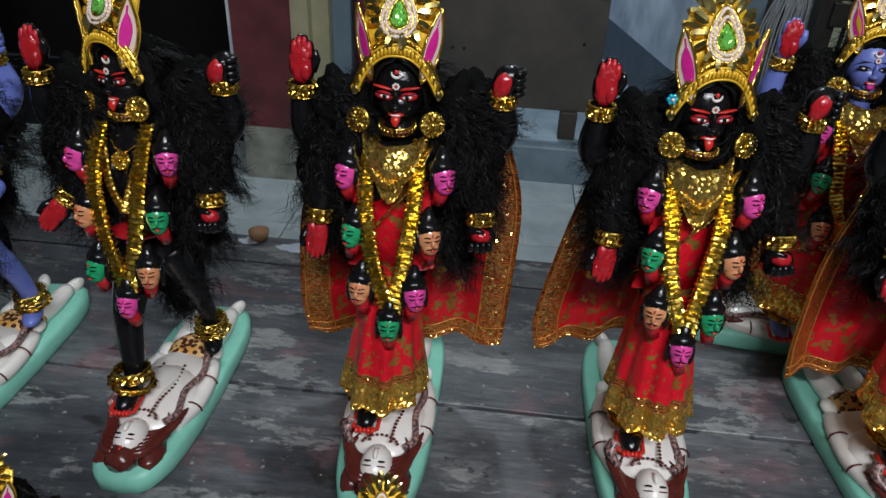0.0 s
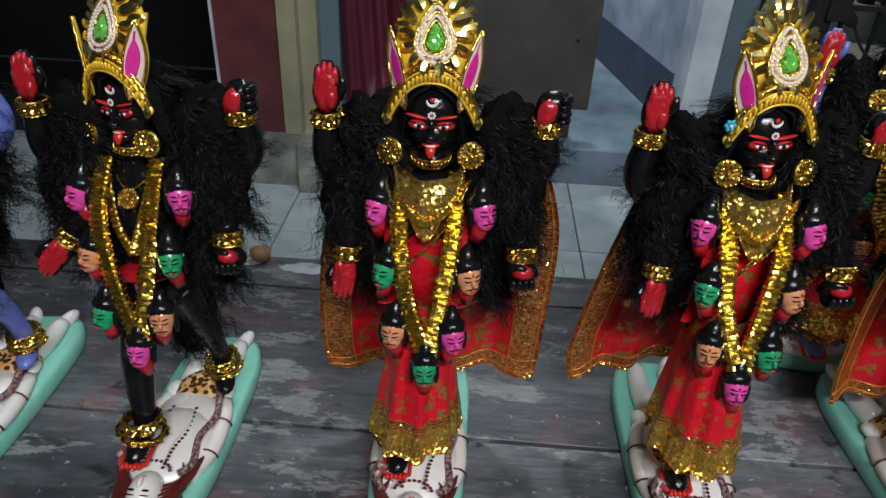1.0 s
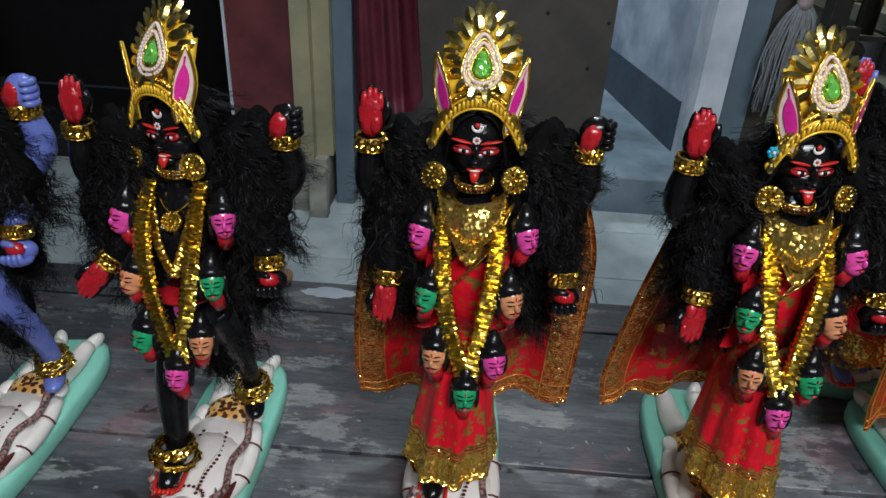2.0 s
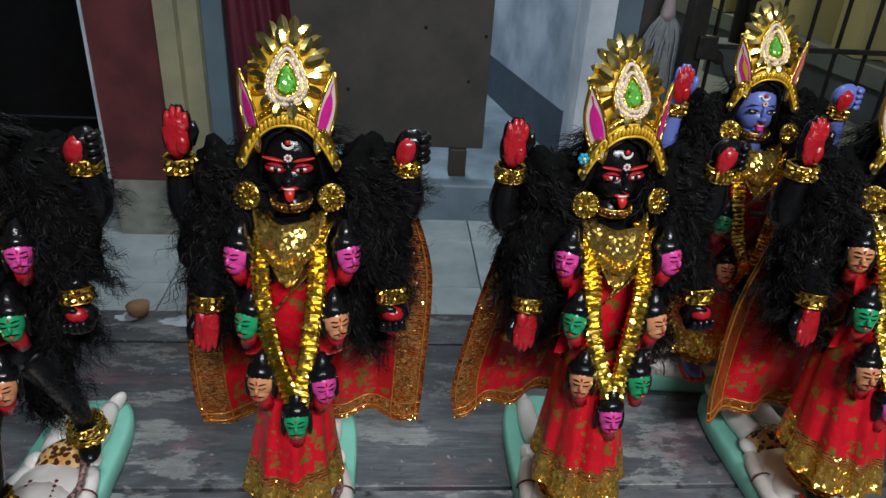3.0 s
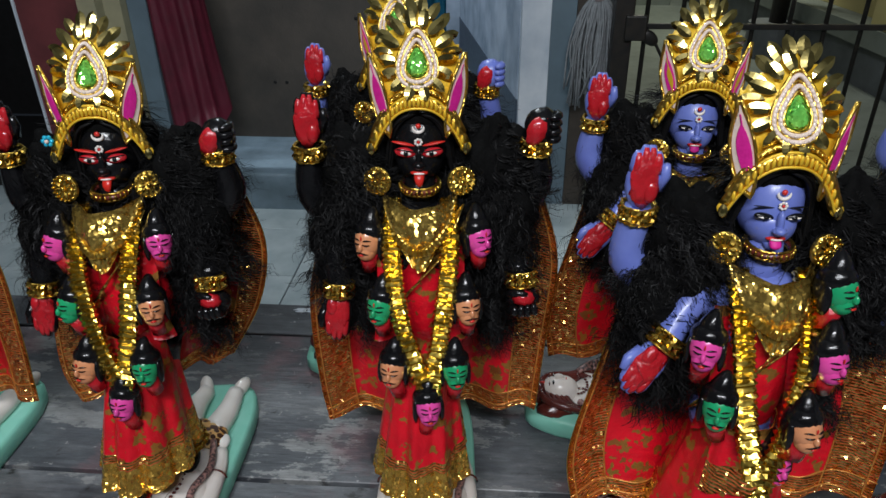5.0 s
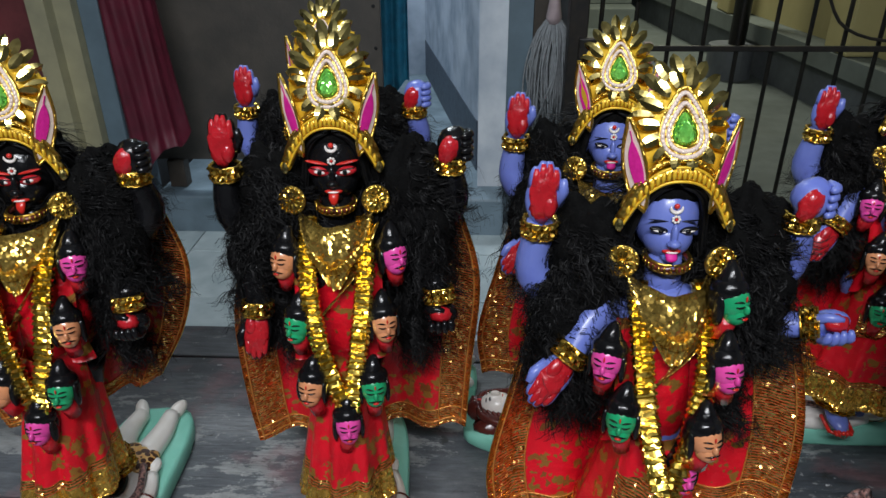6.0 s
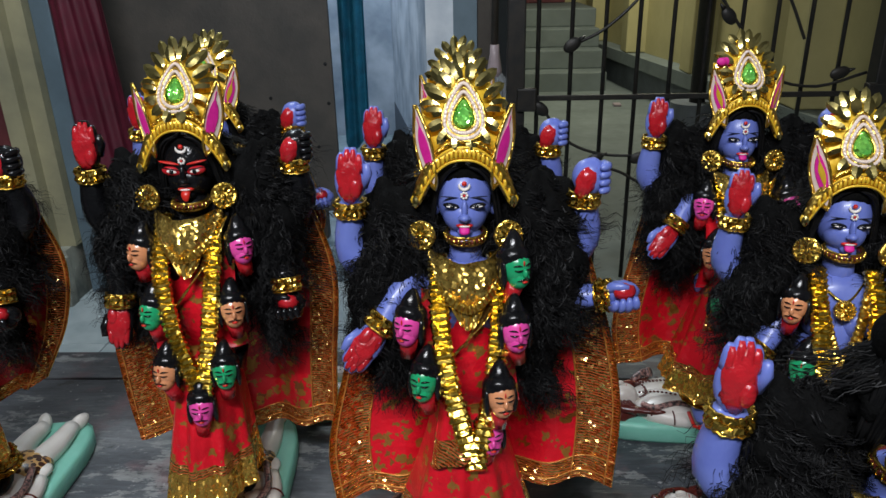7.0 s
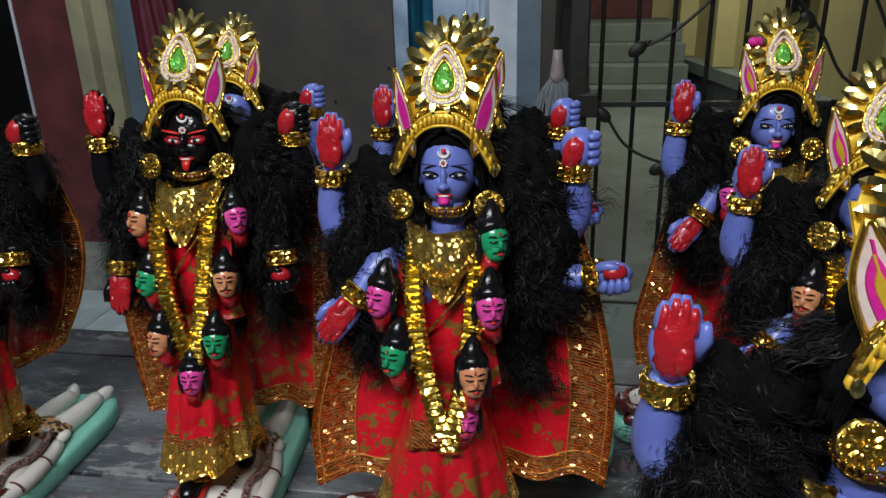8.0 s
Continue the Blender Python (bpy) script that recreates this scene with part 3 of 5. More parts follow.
def yellow_house():
    """Yellow wall with a projecting grey plinth, running towards the gate."""
    a, c = Vector((2.03, 8.4)), Vector((2.74, 2.32))
    d = (c - a).normalized()
    n = Vector((d.y, -d.x)) * -1
    if n.x < 0:
        n = -n
    house = tagged(new("yellow_house"), "yellow painted house wall with a grey cement plinth", "house", kind="structure")

    def run(name, off, z0, z1, m, lab):
        bm = bmesh.new()
        p = [a + n * off, c + n * off, c + n * (off + 0.6), a + n * (off + 0.6)]
        vs = [bm.verts.new((q.x, q.y, z)) for z in (z0, z1) for q in p]
        for f in ((3, 2, 1, 0), (4, 5, 6, 7), (0, 1, 5, 4), (1, 2, 6, 5), (2, 3, 7, 6), (3, 0, 4, 7)):
            bm.faces.new([vs[i] for i in f])
        bmesh.ops.recalc_face_normals(bm, faces=bm.faces)
        part(name, bm, m, house, lab)

    run("plinth", 0.06, FLOOR, -0.2, W["cement"], "stained grey cement plinth")
    run("ledge", 0.0, -0.199, -0.1, W["yard"], "pale worn cement ledge")
    run("wall", 0.16, -0.099, 3.0, W["yellow_wall"], "yellow painted wall")
    for k in (0.12, 0.3, 0.52, 0.74):
        q = a.lerp(c, k) + n * 0.1
        part("pilaster", box_bm(q.x - 0.09, q.x + 0.12, q.y - 0.12, q.y + 0.12, -0.097, 3.0, 0.01), W["yellow_wall"], house, "yellow painted pilaster")


yellow_house()


# ---- the painted clay statues ----
def lying_figure(b, turn):
    """The mint base board and the white figure that lies on it, head to the front; turn: degrees about the upright axis."""
    R = np.array(Euler((0, 0, radians(turn))).to_matrix())
    c = Build()
    out = []
    for i in range(28):
        a = 2 * math.pi * i / 28
        sx, sy = math.cos(a), math.sin(a)
        out.append(((0.055 + 0.004 * sy) * math.copysign(abs(sx) ** 0.55, sx), 0.17 * math.copysign(abs(sy) ** 0.6, sy)))
    rings = []
    for k, h in ((0.97, 0.0), (1.0, 0.004), (1.0, 0.022), (0.94, 0.028)):
        rings += [(x * k, y * k, h + 0.002 * noise.noise(Vector((x * 30, y * 30, h)))) for x, y in out]
    fs = [(j * 28 + i, j * 28 + (i + 1) % 28, (j + 1) * 28 + (i + 1) % 28, (j + 1) * 28 + i) for j in range(3) for i in range(28)]
    c.add(rings, fs + [tuple(range(84, 112)), tuple(range(27, -1, -1))], "mint")
    c.blob((-0.001, -0.055, 0.034), (0.05, 0.06, 0.026), "white", (8, 0, 0), 18, 12, 0.05)
    c.blob((0, -0.005, 0.034), (0.042, 0.05, 0.021), "white")
    c.blob((0.004, 0.045, 0.034), (0.036, 0.036, 0.022), "leopard", u=18, w=10, rough=0.1)
    for sx in (-1, 1):
        c.tube(curve_through([(sx * 0.016, 0.06, 0.036), (sx * 0.022, 0.1, 0.036), (sx * 0.02, 0.14, 0.034)], 9), np.linspace(0.017, 0.011, 9), "white", 10)
        c.blob((sx * 0.024, 0.15, 0.034), (0.009, 0.018, 0.01), "white", (12, 0, sx * -22))
        c.tube(curve_through([(sx * 0.03, -0.09, 0.036), (sx * 0.044, -0.05, 0.034), (sx * 0.043, 0.0, 0.034), (sx * 0.036, 0.03, 0.034)], 11), np.linspace(0.013, 0.009, 11), "white", 9)
        c.blob((sx * 0.034, 0.042, 0.038), (0.01, 0.014, 0.007), "white")
        for y in (-0.06, -0.01):
            c.tube([(sx * 0.044 + 0.0125 * math.cos(a), y, 0.034 + 0.0125 * math.sin(a)) for a in np.linspace(0, math.pi, 8)], 0.0012, "brown", 5)
        c.blob((sx * 0.024, -0.128, 0.03), (0.015, 0.026, 0.012), "brown", (0, 0, sx * 12), 14, 9, 0.3)
        for k in range(6):
            f = k / 5
            lock = [(sx * 0.01, -0.15 + 0.03 * f, 0.045), (sx * (0.024 + 0.004 * f), -0.142 + 0.036 * f, 0.043 - 0.004 * f), (sx * (0.034 + 0.005 * f), -0.118 + 0.034 * f, 0.043), (sx * (0.036 + 0.012 * math.sin(k * 2.1)), -0.092 + 0.026 * f, 0.048)]
            c.tube(curve_through(lock, 11), [0.005, 0.0062, 0.0068, 0.0068, 0.0066, 0.0062, 0.0058, 0.0052, 0.0044, 0.0032, 0.001], "brown", 7, flat=0.7)
        c.tube(curve_through([(sx * 0.012, -0.1, 0.06), (sx * 0.013, -0.07, 0.064), (sx * 0.018, -0.03, 0.058), (sx * 0.012, 0.0, 0.054)], 9), 0.0002, "brown", 4)
        for p in curve_through([(sx * 0.012, -0.1, 0.058), (sx * 0.014, -0.075, 0.0605), (sx * 0.019, -0.045, 0.0585), (sx * 0.014, -0.005, 0.0545)], 16):
            c.blob(p, (0.0024, 0.0024, 0.0012), "brown", u=6, w=4)
    for a in np.linspace(0.15, math.pi - 0.15, 11):
        c.blob((0.02 * math.cos(a), -0.103 + 0.014 * math.sin(a), 0.0555), (0.0023, 0.0023, 0.0013), "brown", u=6, w=4)
    c.blob((0, -0.125, 0.043), (0.0185, 0.026, 0.021), "white", (12, 0, 0), 16, 11)
    c.blob((0, -0.127, 0.065), (0.0028, 0.007, 0.005), "white")
    for sx in (-1, 1):
        c.blob((sx * 0.0075, -0.134, 0.0612), (0.0045, 0.0017, 0.001), "black", u=8, w=5)
        c.blob((sx * 0.0078, -0.139, 0.0592), (0.0055, 0.0009, 0.001), "brown", u=8, w=5)
    c.blob((0, -0.1175, 0.0625), (0.0045, 0.0015, 0.0012), "scarlet", u=8, w=5)
    c.blob((0, -0.148, 0.0535), (0.0016, 0.004, 0.0012), "scarlet", u=8, w=5)
    c.blob((0, -0.151, 0.038), (0.0185, 0.014, 0.016), "brown", u=14, w=9, rough=0.3)
    c.tube(curve_through([(0.03, 0.03, 0.052), (0.04, -0.01, 0.05), (0.034, -0.05, 0.055), (0.038, -0.085, 0.05), (0.028, -0.1, 0.05)], 20), 0.0042, "snake", 7)
    c.tube(curve_through([(-0.034, -0.1, 0.05), (-0.042, -0.085, 0.056), (-0.036, -0.075, 0.062)], 10), np.linspace(0.004, 0.008, 10), "snake", 7)
    V = np.concatenate(c.v) @ R.T
    first = b.n
    b.add(V, [], "mint")
    b.f.extend([tuple(i + first for i in f) for f in c.f])
    b.m.extend(c.m)
    b.s.extend(c.s)


def small_head(b, c, m, r, yaw=0.0):
    """A small painted head of the garland, with hair drawn up to a knot."""
    c = np.array(c)
    R = np.array(Euler((radians(-8), 0, radians(yaw))).to_matrix())

    k = 1.16

    def at(x, y, z):
        return c + R @ np.array((x, y, z)) * k

    def bl(p, r, mm, rot, u, w):
        b.blob(p, np.array(r) * k, mm, rot, u, w)

    bl(c, (0.0105, 0.0112, 0.0135), m, (-8, 0, yaw), 14, 10)
    bl(at(0, -0.0025, -0.0075), (0.008, 0.0088, 0.0085), m, (-8, 0, yaw), 12, 8)
    bl(at(0, 0.0035, 0.0072), (0.0124, 0.0128, 0.0098), "black", (-24, 0, yaw), 16, 10)
    bl(at(0, 0.0055, 0.0), (0.0126, 0.0105, 0.0145), "black", (-8, 0, yaw), 14, 9)
    knot = [at(0, 0.003, 0.011), at(0.0004, 0.0025, 0.0165), at(0.001, 0.003, 0.0215), at(0.0022, 0.0045, 0.0265)]
    b.tube(curve_through(knot, 8), np.array([0.0086, 0.0086, 0.008, 0.007, 0.006, 0.0048, 0.0036, 0.0016]) * k, "black", 10)
    for sx in (-1, 1):
        bl(at(sx * 0.0106, 0.0015, -0.005), (0.0026, 0.0052, 0.0115), "black", (0, 0, yaw), 8, 6)
        lid = [at(sx * (0.0014 + 0.0018 * i), -0.0118 + 0.00055 * i * i * 0.45, 0.0002 - 0.0005 * math.sin(i * 1.05)) for i in range(4)]
        b.tube(lid, [0.0004, 0.00075, 0.0007, 0.0003], "black", 5)
        brow = [at(sx * (0.0014 + 0.0019 * i), -0.0112 + 0.0003 * i * i, 0.0026 + 0.0009 * math.sin(i * 0.9)) for i in range(4)]
        b.tube(brow, [0.0003, 0.0008, 0.0007, 0.0003], "black", 5)
        lip = [at(sx * (0.0002 + 0.0018 * i), -0.0124 + 0.0006 * i * i * 0.5, -0.0064 - 0.0005 * i) for i in range(4)]
        b.tube(lip, [0.0005, 0.0008, 0.0006, 0.0002], "black", 5)
    bl(at(0, -0.0118, -0.0026), (0.0018, 0.0026, 0.0034), m, (0, 0, yaw), 8, 6)
    bl(at(0, -0.0112, -0.009), (0.0024, 0.0012, 0.0009), "scarlet", (0, 0, yaw), 8, 5)
    bl(at(0, -0.0114, 0.0048), (0.0006, 0.0008, 0.0022), "scarlet", (0, 0, yaw), 6, 5)
    b.tube([at(0, 0.001, -0.01), at(0.001 * r, 0.006, -0.026)], [0.0085, 0.007], "red", 9)


def bangle(b, c, r, axis, wide=0.0135):
    """A wide cuff of crimped foil with a bead rim at both edges."""
    c, axis = np.array(c), np.array(Vector(axis).normalized())
    s = np.cross(axis, (0, 1, 0.2))
    s /= np.linalg.norm(s)
    t = np.cross(axis, s)
    n = 30
    rows = []
    for h, k in ((-0.5, 1.0), (-0.25, 1.16), (0, 1.0), (0.25, 1.16), (0.5, 1.0)):
        rows.append([c + h * wide * axis + r * (k + 0.1 * (i % 2) + 0.05 * math.sin(5 * i + 9 * h)) * (math.cos(6.28319 * i / n) * s + math.sin(6.28319 * i / n) * t) for i in range(n)])
    inner = [[c + h * wide * axis + r * 0.9 * (math.cos(6.28319 * i / n) * s + math.sin(6.28319 * i / n) * t) for i in range(n)] for h in (0.45, -0.45)]
    rows += inner
    fs = [(j * n + i, j * n + (i + 1) % n, ((j + 1) % 7) * n + (i + 1) % n, ((j + 1) % 7) * n + i) for j in range(7) for i in range(n)]
    b.add(np.concatenate(rows), fs, "cuff", False)
    for row in (rows[0], rows[4]):
        b.tube(row, 0.0008, "trim", 5, True)


def open_hand(b, wrist, up, skin, side):
    """A raised or lowered hand with a red palm to the front."""
    wrist, up = np.array(wrist), np.array(Vector(up).normalized())
    right = np.array((1.0, 0, 0)) - up * up[0]
    right /= np.linalg.norm(right)
    back = np.cross(right, up) * -1
    if back[1] < 0:
        back = -back
    ax = np.stack([right, back, up], 1)
    b.blob(wrist + up * 0.019, (0.0138, 0.0072, 0.022), skin, axes=ax)
    b.blob(wrist + up * 0.021 - back * 0.0038, (0.0112, 0.0046, 0.0205), "red", axes=ax, rough=0.3, u=18, w=12)
    b.blob(wrist + up * 0.013 - back * 0.0062 + right * side * 0.005, (0.0055, 0.004, 0.009), "red", axes=ax)
    for k in range(4):
        x = (k - 1.5) * 0.0051
        ln = (0.0165, 0.021, 0.021, 0.0165)[k]
        p0 = wrist + up * 0.027 + right * x
        p1 = p0 + up * ln - right * x * 0.05
        b.tube(curve_through([p0, lerp(p0, p1, 0.55) - back * 0.001, p1], 5), [0.005, 0.005, 0.0049, 0.0043, 0.0022], skin, 8)
        b.tube(curve_through([p0 - back * 0.0028, lerp(p0, p1, 0.55) - back * 0.0034, lerp(p0, p1, 0.94) - back * 0.0026], 5), [0.0036, 0.0036, 0.0034, 0.003, 0.0016], "red", 7)
    th = wrist + up * 0.014 + right * side * 0.011
    b.tube([th, th + up * 0.012 + right * side * 0.004 - back * 0.002, th + up * 0.021 + right * side * 0.003 - back * 0.004], [0.0048, 0.0045, 0.0028], skin, 7)


def fist(b, c, skin):
    """A closed hand with curled fingers and a red hollow."""
    c = np.array(c)
    b.blob(c, (0.0155, 0.0138, 0.017), skin, rough=0.08)
    b.blob(c + np.array((-0.005, -0.0095, -0.002)), (0.0092, 0.0062, 0.0135), "red", (0, 22, 0), rough=0.25)
    for k in range(4):
        z = 0.011 - k * 0.0068
        b.tube(curve_through([c + np.array((0.012, 0.002, z)), c + np.array((0.0135, -0.0075, z)), c + np.array((0.0065, -0.0135, z))], 6), [0.0036, 0.0039, 0.0039, 0.0037, 0.0034, 0.002], skin, 7)


def cup_hand(b, c, skin, side):
    """A half-closed hand: fingers and thumb curl to a ring round a red hollow."""
    c = np.array(c)
    b.blob(c + np.array((0, 0.003, 0)), (0.0165, 0.0105, 0.0125), skin, (20, 0, 0), 14, 9, 0.1)
    b.blob(c + np.array((0, -0.006, 0.005)), (0.0105, 0.0075, 0.0075), "red", (0, 0, 0), 12, 8, 0.2)
    for k in range(4):
        x = (k - 1.5) * 0.0064
        top = 0.0118 - 0.0011 * abs(k - 1.2) ** 2
        path = [c + np.array((x * 0.9, 0.004, -top * 0.8)), c + np.array((x, -0.006, -top)), c + np.array((x * 0.95, -0.0145, -top * 0.5)), c + np.array((x * 0.85, -0.0145, 0.001 + 0.001 * k))]
        b.tube(curve_through(path, 8), [0.0036, 0.004, 0.0041, 0.004, 0.0039, 0.0037, 0.0032, 0.0018], skin, 8)
    path = [c + np.array((-side * 0.013, 0.001, 0.004)), c + np.array((-side * 0.009, -0.006, 0.0105)), c + np.array((side * 0.003, -0.0105, 0.011))]
    b.tube(curve_through(path, 7), [0.0045, 0.0046, 0.0045, 0.0043, 0.004, 0.0034, 0.0018], skin, 8)


def arm(b, pts, radii, skin):
    p = curve_through(pts, 16)
    b.tube(p, np.interp(np.linspace(0, 1, 16), np.linspace(0, 1, len(radii)), radii), skin, 11)


def face(b, skin, R, o):
    """The face, with painted eyes, brows, mark and tongue. R, o: turn and middle of the head."""

    fx, fz = (1.14, 1.06) if skin == "black" else (1.04, 1.0)

    def at(x, y, z):
        return o + R @ np.array((x * fx, y, z * fz - 0.0035))

    def bl(c, r, m, rot=0, u=10, w=7):
        b.blob(at(*c), (r[0] * fx, r[1], r[2] * fz), m, u=u, w=w, axes=R @ np.array(Euler((0, radians(rot), 0)).to_matrix()))

    line = "red" if skin == "black" else "black"
    bl((0, 0.006, 0.006), (0.0242, 0.029, 0.033), skin, 0, 22, 16)
    bl((0, -0.0042, -0.0085), (0.0188, 0.0208, 0.0178), skin, 0, 20, 14)
    bl((0, -0.0172, -0.0212), (0.0066, 0.0066, 0.0052), skin)
    bl((0, -0.025, -0.0008), (0.0027, 0.0042, 0.0092), skin)
    bl((0, -0.0282, -0.0068), (0.0045, 0.0048, 0.0034), skin)
    for s in (-1, 1):
        bl((s * 0.0031, -0.0272, -0.0073), (0.0022, 0.003, 0.0022), skin)
        bl((s * 0.0104, -0.0208, 0.0022), (0.0086, 0.0034, 0.0043) if skin == "black" else (0.0074, 0.0029, 0.0026), line if skin == "black" else "black", s * -9, 12, 8)
        if skin == "blue":
            bl((s * 0.0104, -0.0219, 0.0016), (0.0052, 0.0026, 0.0011), "white", s * -8, 12, 8)
        else:
            bl((s * 0.01, -0.0225, 0.002), (0.0052, 0.0022, 0.002), "white", s * -9, 10, 6)
            bl((s * 0.0104, -0.0228, 0.0042), (0.0078, 0.0016, 0.0007), "black", s * -10, 12, 6)
        bl((s * 0.0098, -0.0238, 0.0019), (0.0021, 0.0014, 0.0024 if skin == "black" else 0.0016), "black")
        bl((s * 0.0112, -0.0212, 0.0098), (0.0098 if skin == "black" else 0.0082, 0.003 if skin == "black" else 0.0016, 0.0013 if skin == "black" else 0.0005), "scarlet" if skin == "black" else "black", s * (-11 if skin == "black" else -5), 12, 6)
        bl((s * 0.0245, 0.006, -0.004), (0.004, 0.006, 0.009), skin)
    bl((0, -0.0222, -0.0148), (0.0072, 0.0038, 0.0024), "scarlet", 0, 12, 7)
    bl((0, -0.0243, -0.015), (0.005, 0.0025, 0.0011), "white", 0, 10, 6)
    tongue = curve_through([at(0, -0.0225, -0.016), at(0, -0.026, -0.0205), at(0, -0.026, -0.0262 if skin == "black" else -0.0215)], 8)
    b.tube(tongue, [0.0045, 0.0047, 0.0047, 0.0045, 0.0042, 0.0036, 0.0028, 0.0012], "scarlet" if skin == "black" else "magenta", 8, flat=0.5)
    # crescent and dot on the forehead
    ring = [at(0.0042 * math.cos(a), -0.0225 - 0.0006 * math.sin(a), (0.0235 if skin == "black" else 0.0205) + 0.0042 * math.sin(a)) for a in np.linspace(-3.4, 0.26, 12)]
    b.tube(ring, [0.0003] + [0.0009, 0.0012, 0.0014, 0.0015, 0.0016, 0.0016, 0.0015, 0.0014, 0.0012, 0.0009] + [0.0003], "white", 6)
    bl((0, -0.0223, 0.0245 if skin == "black" else 0.0215), (0.0022, 0.0018, 0.0022), "scarlet", 0, 8, 6)
    for a in np.linspace(0, 2 * math.pi, 7, endpoint=False):
        bl((0.0024 * math.cos(a), -0.0246, 0.0118 + 0.0024 * math.sin(a)), (0.0012, 0.0009, 0.0012), "white", 0, 6, 5)
    bl((0, -0.0252, 0.0118), (0.0013, 0.0009, 0.0013), "scarlet", 0, 6, 5)


def crown(mk, R, o, fresh, extra="", striped=False):
    """The tall gold crown: band with scrolled ends, card back, mirror petals, bead teardrops, gem and side wings."""

    def at(x, h, d):
        # x across, h up the leaning front, d out of it
        y = -0.024 - d + 11.0 * x * x + 0.2 * h + (3.0 * h * h if h > 0 else 0)
        return o + R @ np.array((x * 1.1, y, 0.034 + h))

    b = mk("card")
    card = []
    for t in np.linspace(-1, 1, 23):
        x = 0.032 * t
        top = 0.083 - 0.031 * abs(t) ** 1.15 - 0.003 * (1 if int((t + 1) * 11) % 2 else 0)
        card.append((x, top))
    low = [(0.036 * t, 0.008 - 0.038 * abs(t) ** 2.4) for t in np.linspace(1, -1, 17)]
    mid = [(x, 0.5 * (h + 0.008 - 0.038 * abs(x / 0.036) ** 2.4)) for x, h in card]
    # card as strips so that it follows the bow of the brow
    top, bot = card, [(x, 0.008 - 0.038 * abs(x / 0.036) ** 2.4) for x, _ in card]
    n = len(top)
    vs, fs = [], []
    for d in (0.0, -0.002):
        for row in (top, mid, bot):
            vs += [at(x, h, d) for x, h in row]
    for k in range(2):
        for j in range(2):
            for i in range(n - 1):
                a = k * 3 * n + j * n + i
                q = (a, a + n, a + n + 1, a + 1)
                fs.append(q if k == 0 else q[::-1])
    for i in range(n - 1):
        fs.append((i, i + 1, 3 * n + i + 1, 3 * n + i))
        fs.append((2 * n + i + 1, 2 * n + i, 5 * n + i, 5 * n + i + 1))
    b.add(vs, fs, "yellow")
    b = mk("band")
    # band: plain core, two beaded edges, scale plates between
    core = [at(x, h + 0.002, 0.003) for x, h in low]
    dense = curve_through(core, 44)
    upv = R @ np.array((0, 0.1, 1.0))
    b.tube(dense, 0.0056, "trim", 8, flat=0.5)
    for p in dense[1:-1:2]:
        b.blob(p + R @ np.array((0, -0.003, 0.0)), (0.0017, 0.0019, 0.0044), "yellow", u=6, w=4)
    for e in (-0.0052, 0.0052):
        b.tube(dense + upv * e + R @ np.array((0, -0.002, 0)), 0.0012, "yellow", 6)
    upper = dense + upv * 0.0095 + R @ np.array((0, 0.001, 0))
    b.tube(upper, 0.0024, "trim", 6)
    for p in upper[1:-1:2]:
        b.blob(p + R @ np.array((0, -0.0022, 0)), (0.0014, 0.0014, 0.0014), "gold", u=6, w=4)
    for s in (-1, 1):
        b = mk("scroll_end")
        end = core[0] if s > 0 else core[-1]
        tip = end + R @ np.array((s * 0.0035, -0.001, -0.006))
        b.tube(curve_through([core[1] if s > 0 else core[-2], end, tip], 7), [0.0042, 0.0043, 0.0044, 0.0047, 0.005, 0.0047, 0.0025], "yellow", 10, flat=0.4)
        b.disc(lerp(end, tip, 0.6) + R @ np.array((0, -0.003, 0)), 0.0034, R @ np.array((s * 0.4, -1, 0.1)), "petal", 0.0012, 14, 0.0008, ry=0.0052)
    # side wings: beaded white edge round a magenta field
    for s in (-1, 1):
        def wing(u, w, d, s=s):
            return o + R @ np.array((s * (0.0285 + 0.0135 * u + 0.001 * w + 0.004 * w * w), -0.018 + 0.012 * u - d * 0.9, 0.018 + 0.062 * w + 0.01 * u - 0.01 * u * u))

        def shape(k, off=0.0):
            lo, hi = [], []
            for w in np.linspace(0, 1, 13):
                half = (0.16 + 0.44 * math.sin(math.pi * min(1.0, 0.12 + 0.86 * w)) ** 0.9) * (1 - 0.75 * w ** 5) - (1 - k) * 0.5
                half = max(half, 0.03)
                mid_u = 0.0 + 0.5 * w
                h = off + w * (1 - 2 * off)
                lo.append((mid_u - half, h))
                hi.append((mid_u + half, h))
            pts = lo + hi[::-1]
            return pts[:: s] if s > 0 else pts[::-1]
        b = mk("wing")
        b.plate(shape(1.0), lambda x, h, d: wing(x, h, d), "yellow", 0.002)
        edge = [wing(x, h, 0.002) for x, h in shape(1.0)]
        b.tube(edge, 0.0014, "trim", 5, True)
        b = mk("wing_border")
        b.plate(shape(0.84, 0.05), lambda x, h, d: wing(x, h, d + 0.0022), "pearl", 0.0016)
        b = mk("wing_felt")
        b.plate(shape(0.52, 0.15), lambda x, h, d: wing(x, h, d + 0.004), "magenta", 0.0016)
        if striped:
            b.plate(shape(0.2, 0.26), lambda x, h, d: wing(x, h, d + 0.0052), "yellow", 0.001)
    # teardrop: bead rings round the gem
    gh = 0.0385

    def drop(r, a):
        q = (math.sin(a / 2)) ** 2
        return r * 0.92 * math.sin(a) * (0.35 + 0.65 * q), gh + r * (0.45 - math.cos(a - math.pi) * -0.0) - r * 0.45 + r * (1.25 * (1 - q) - 0.78 * q)

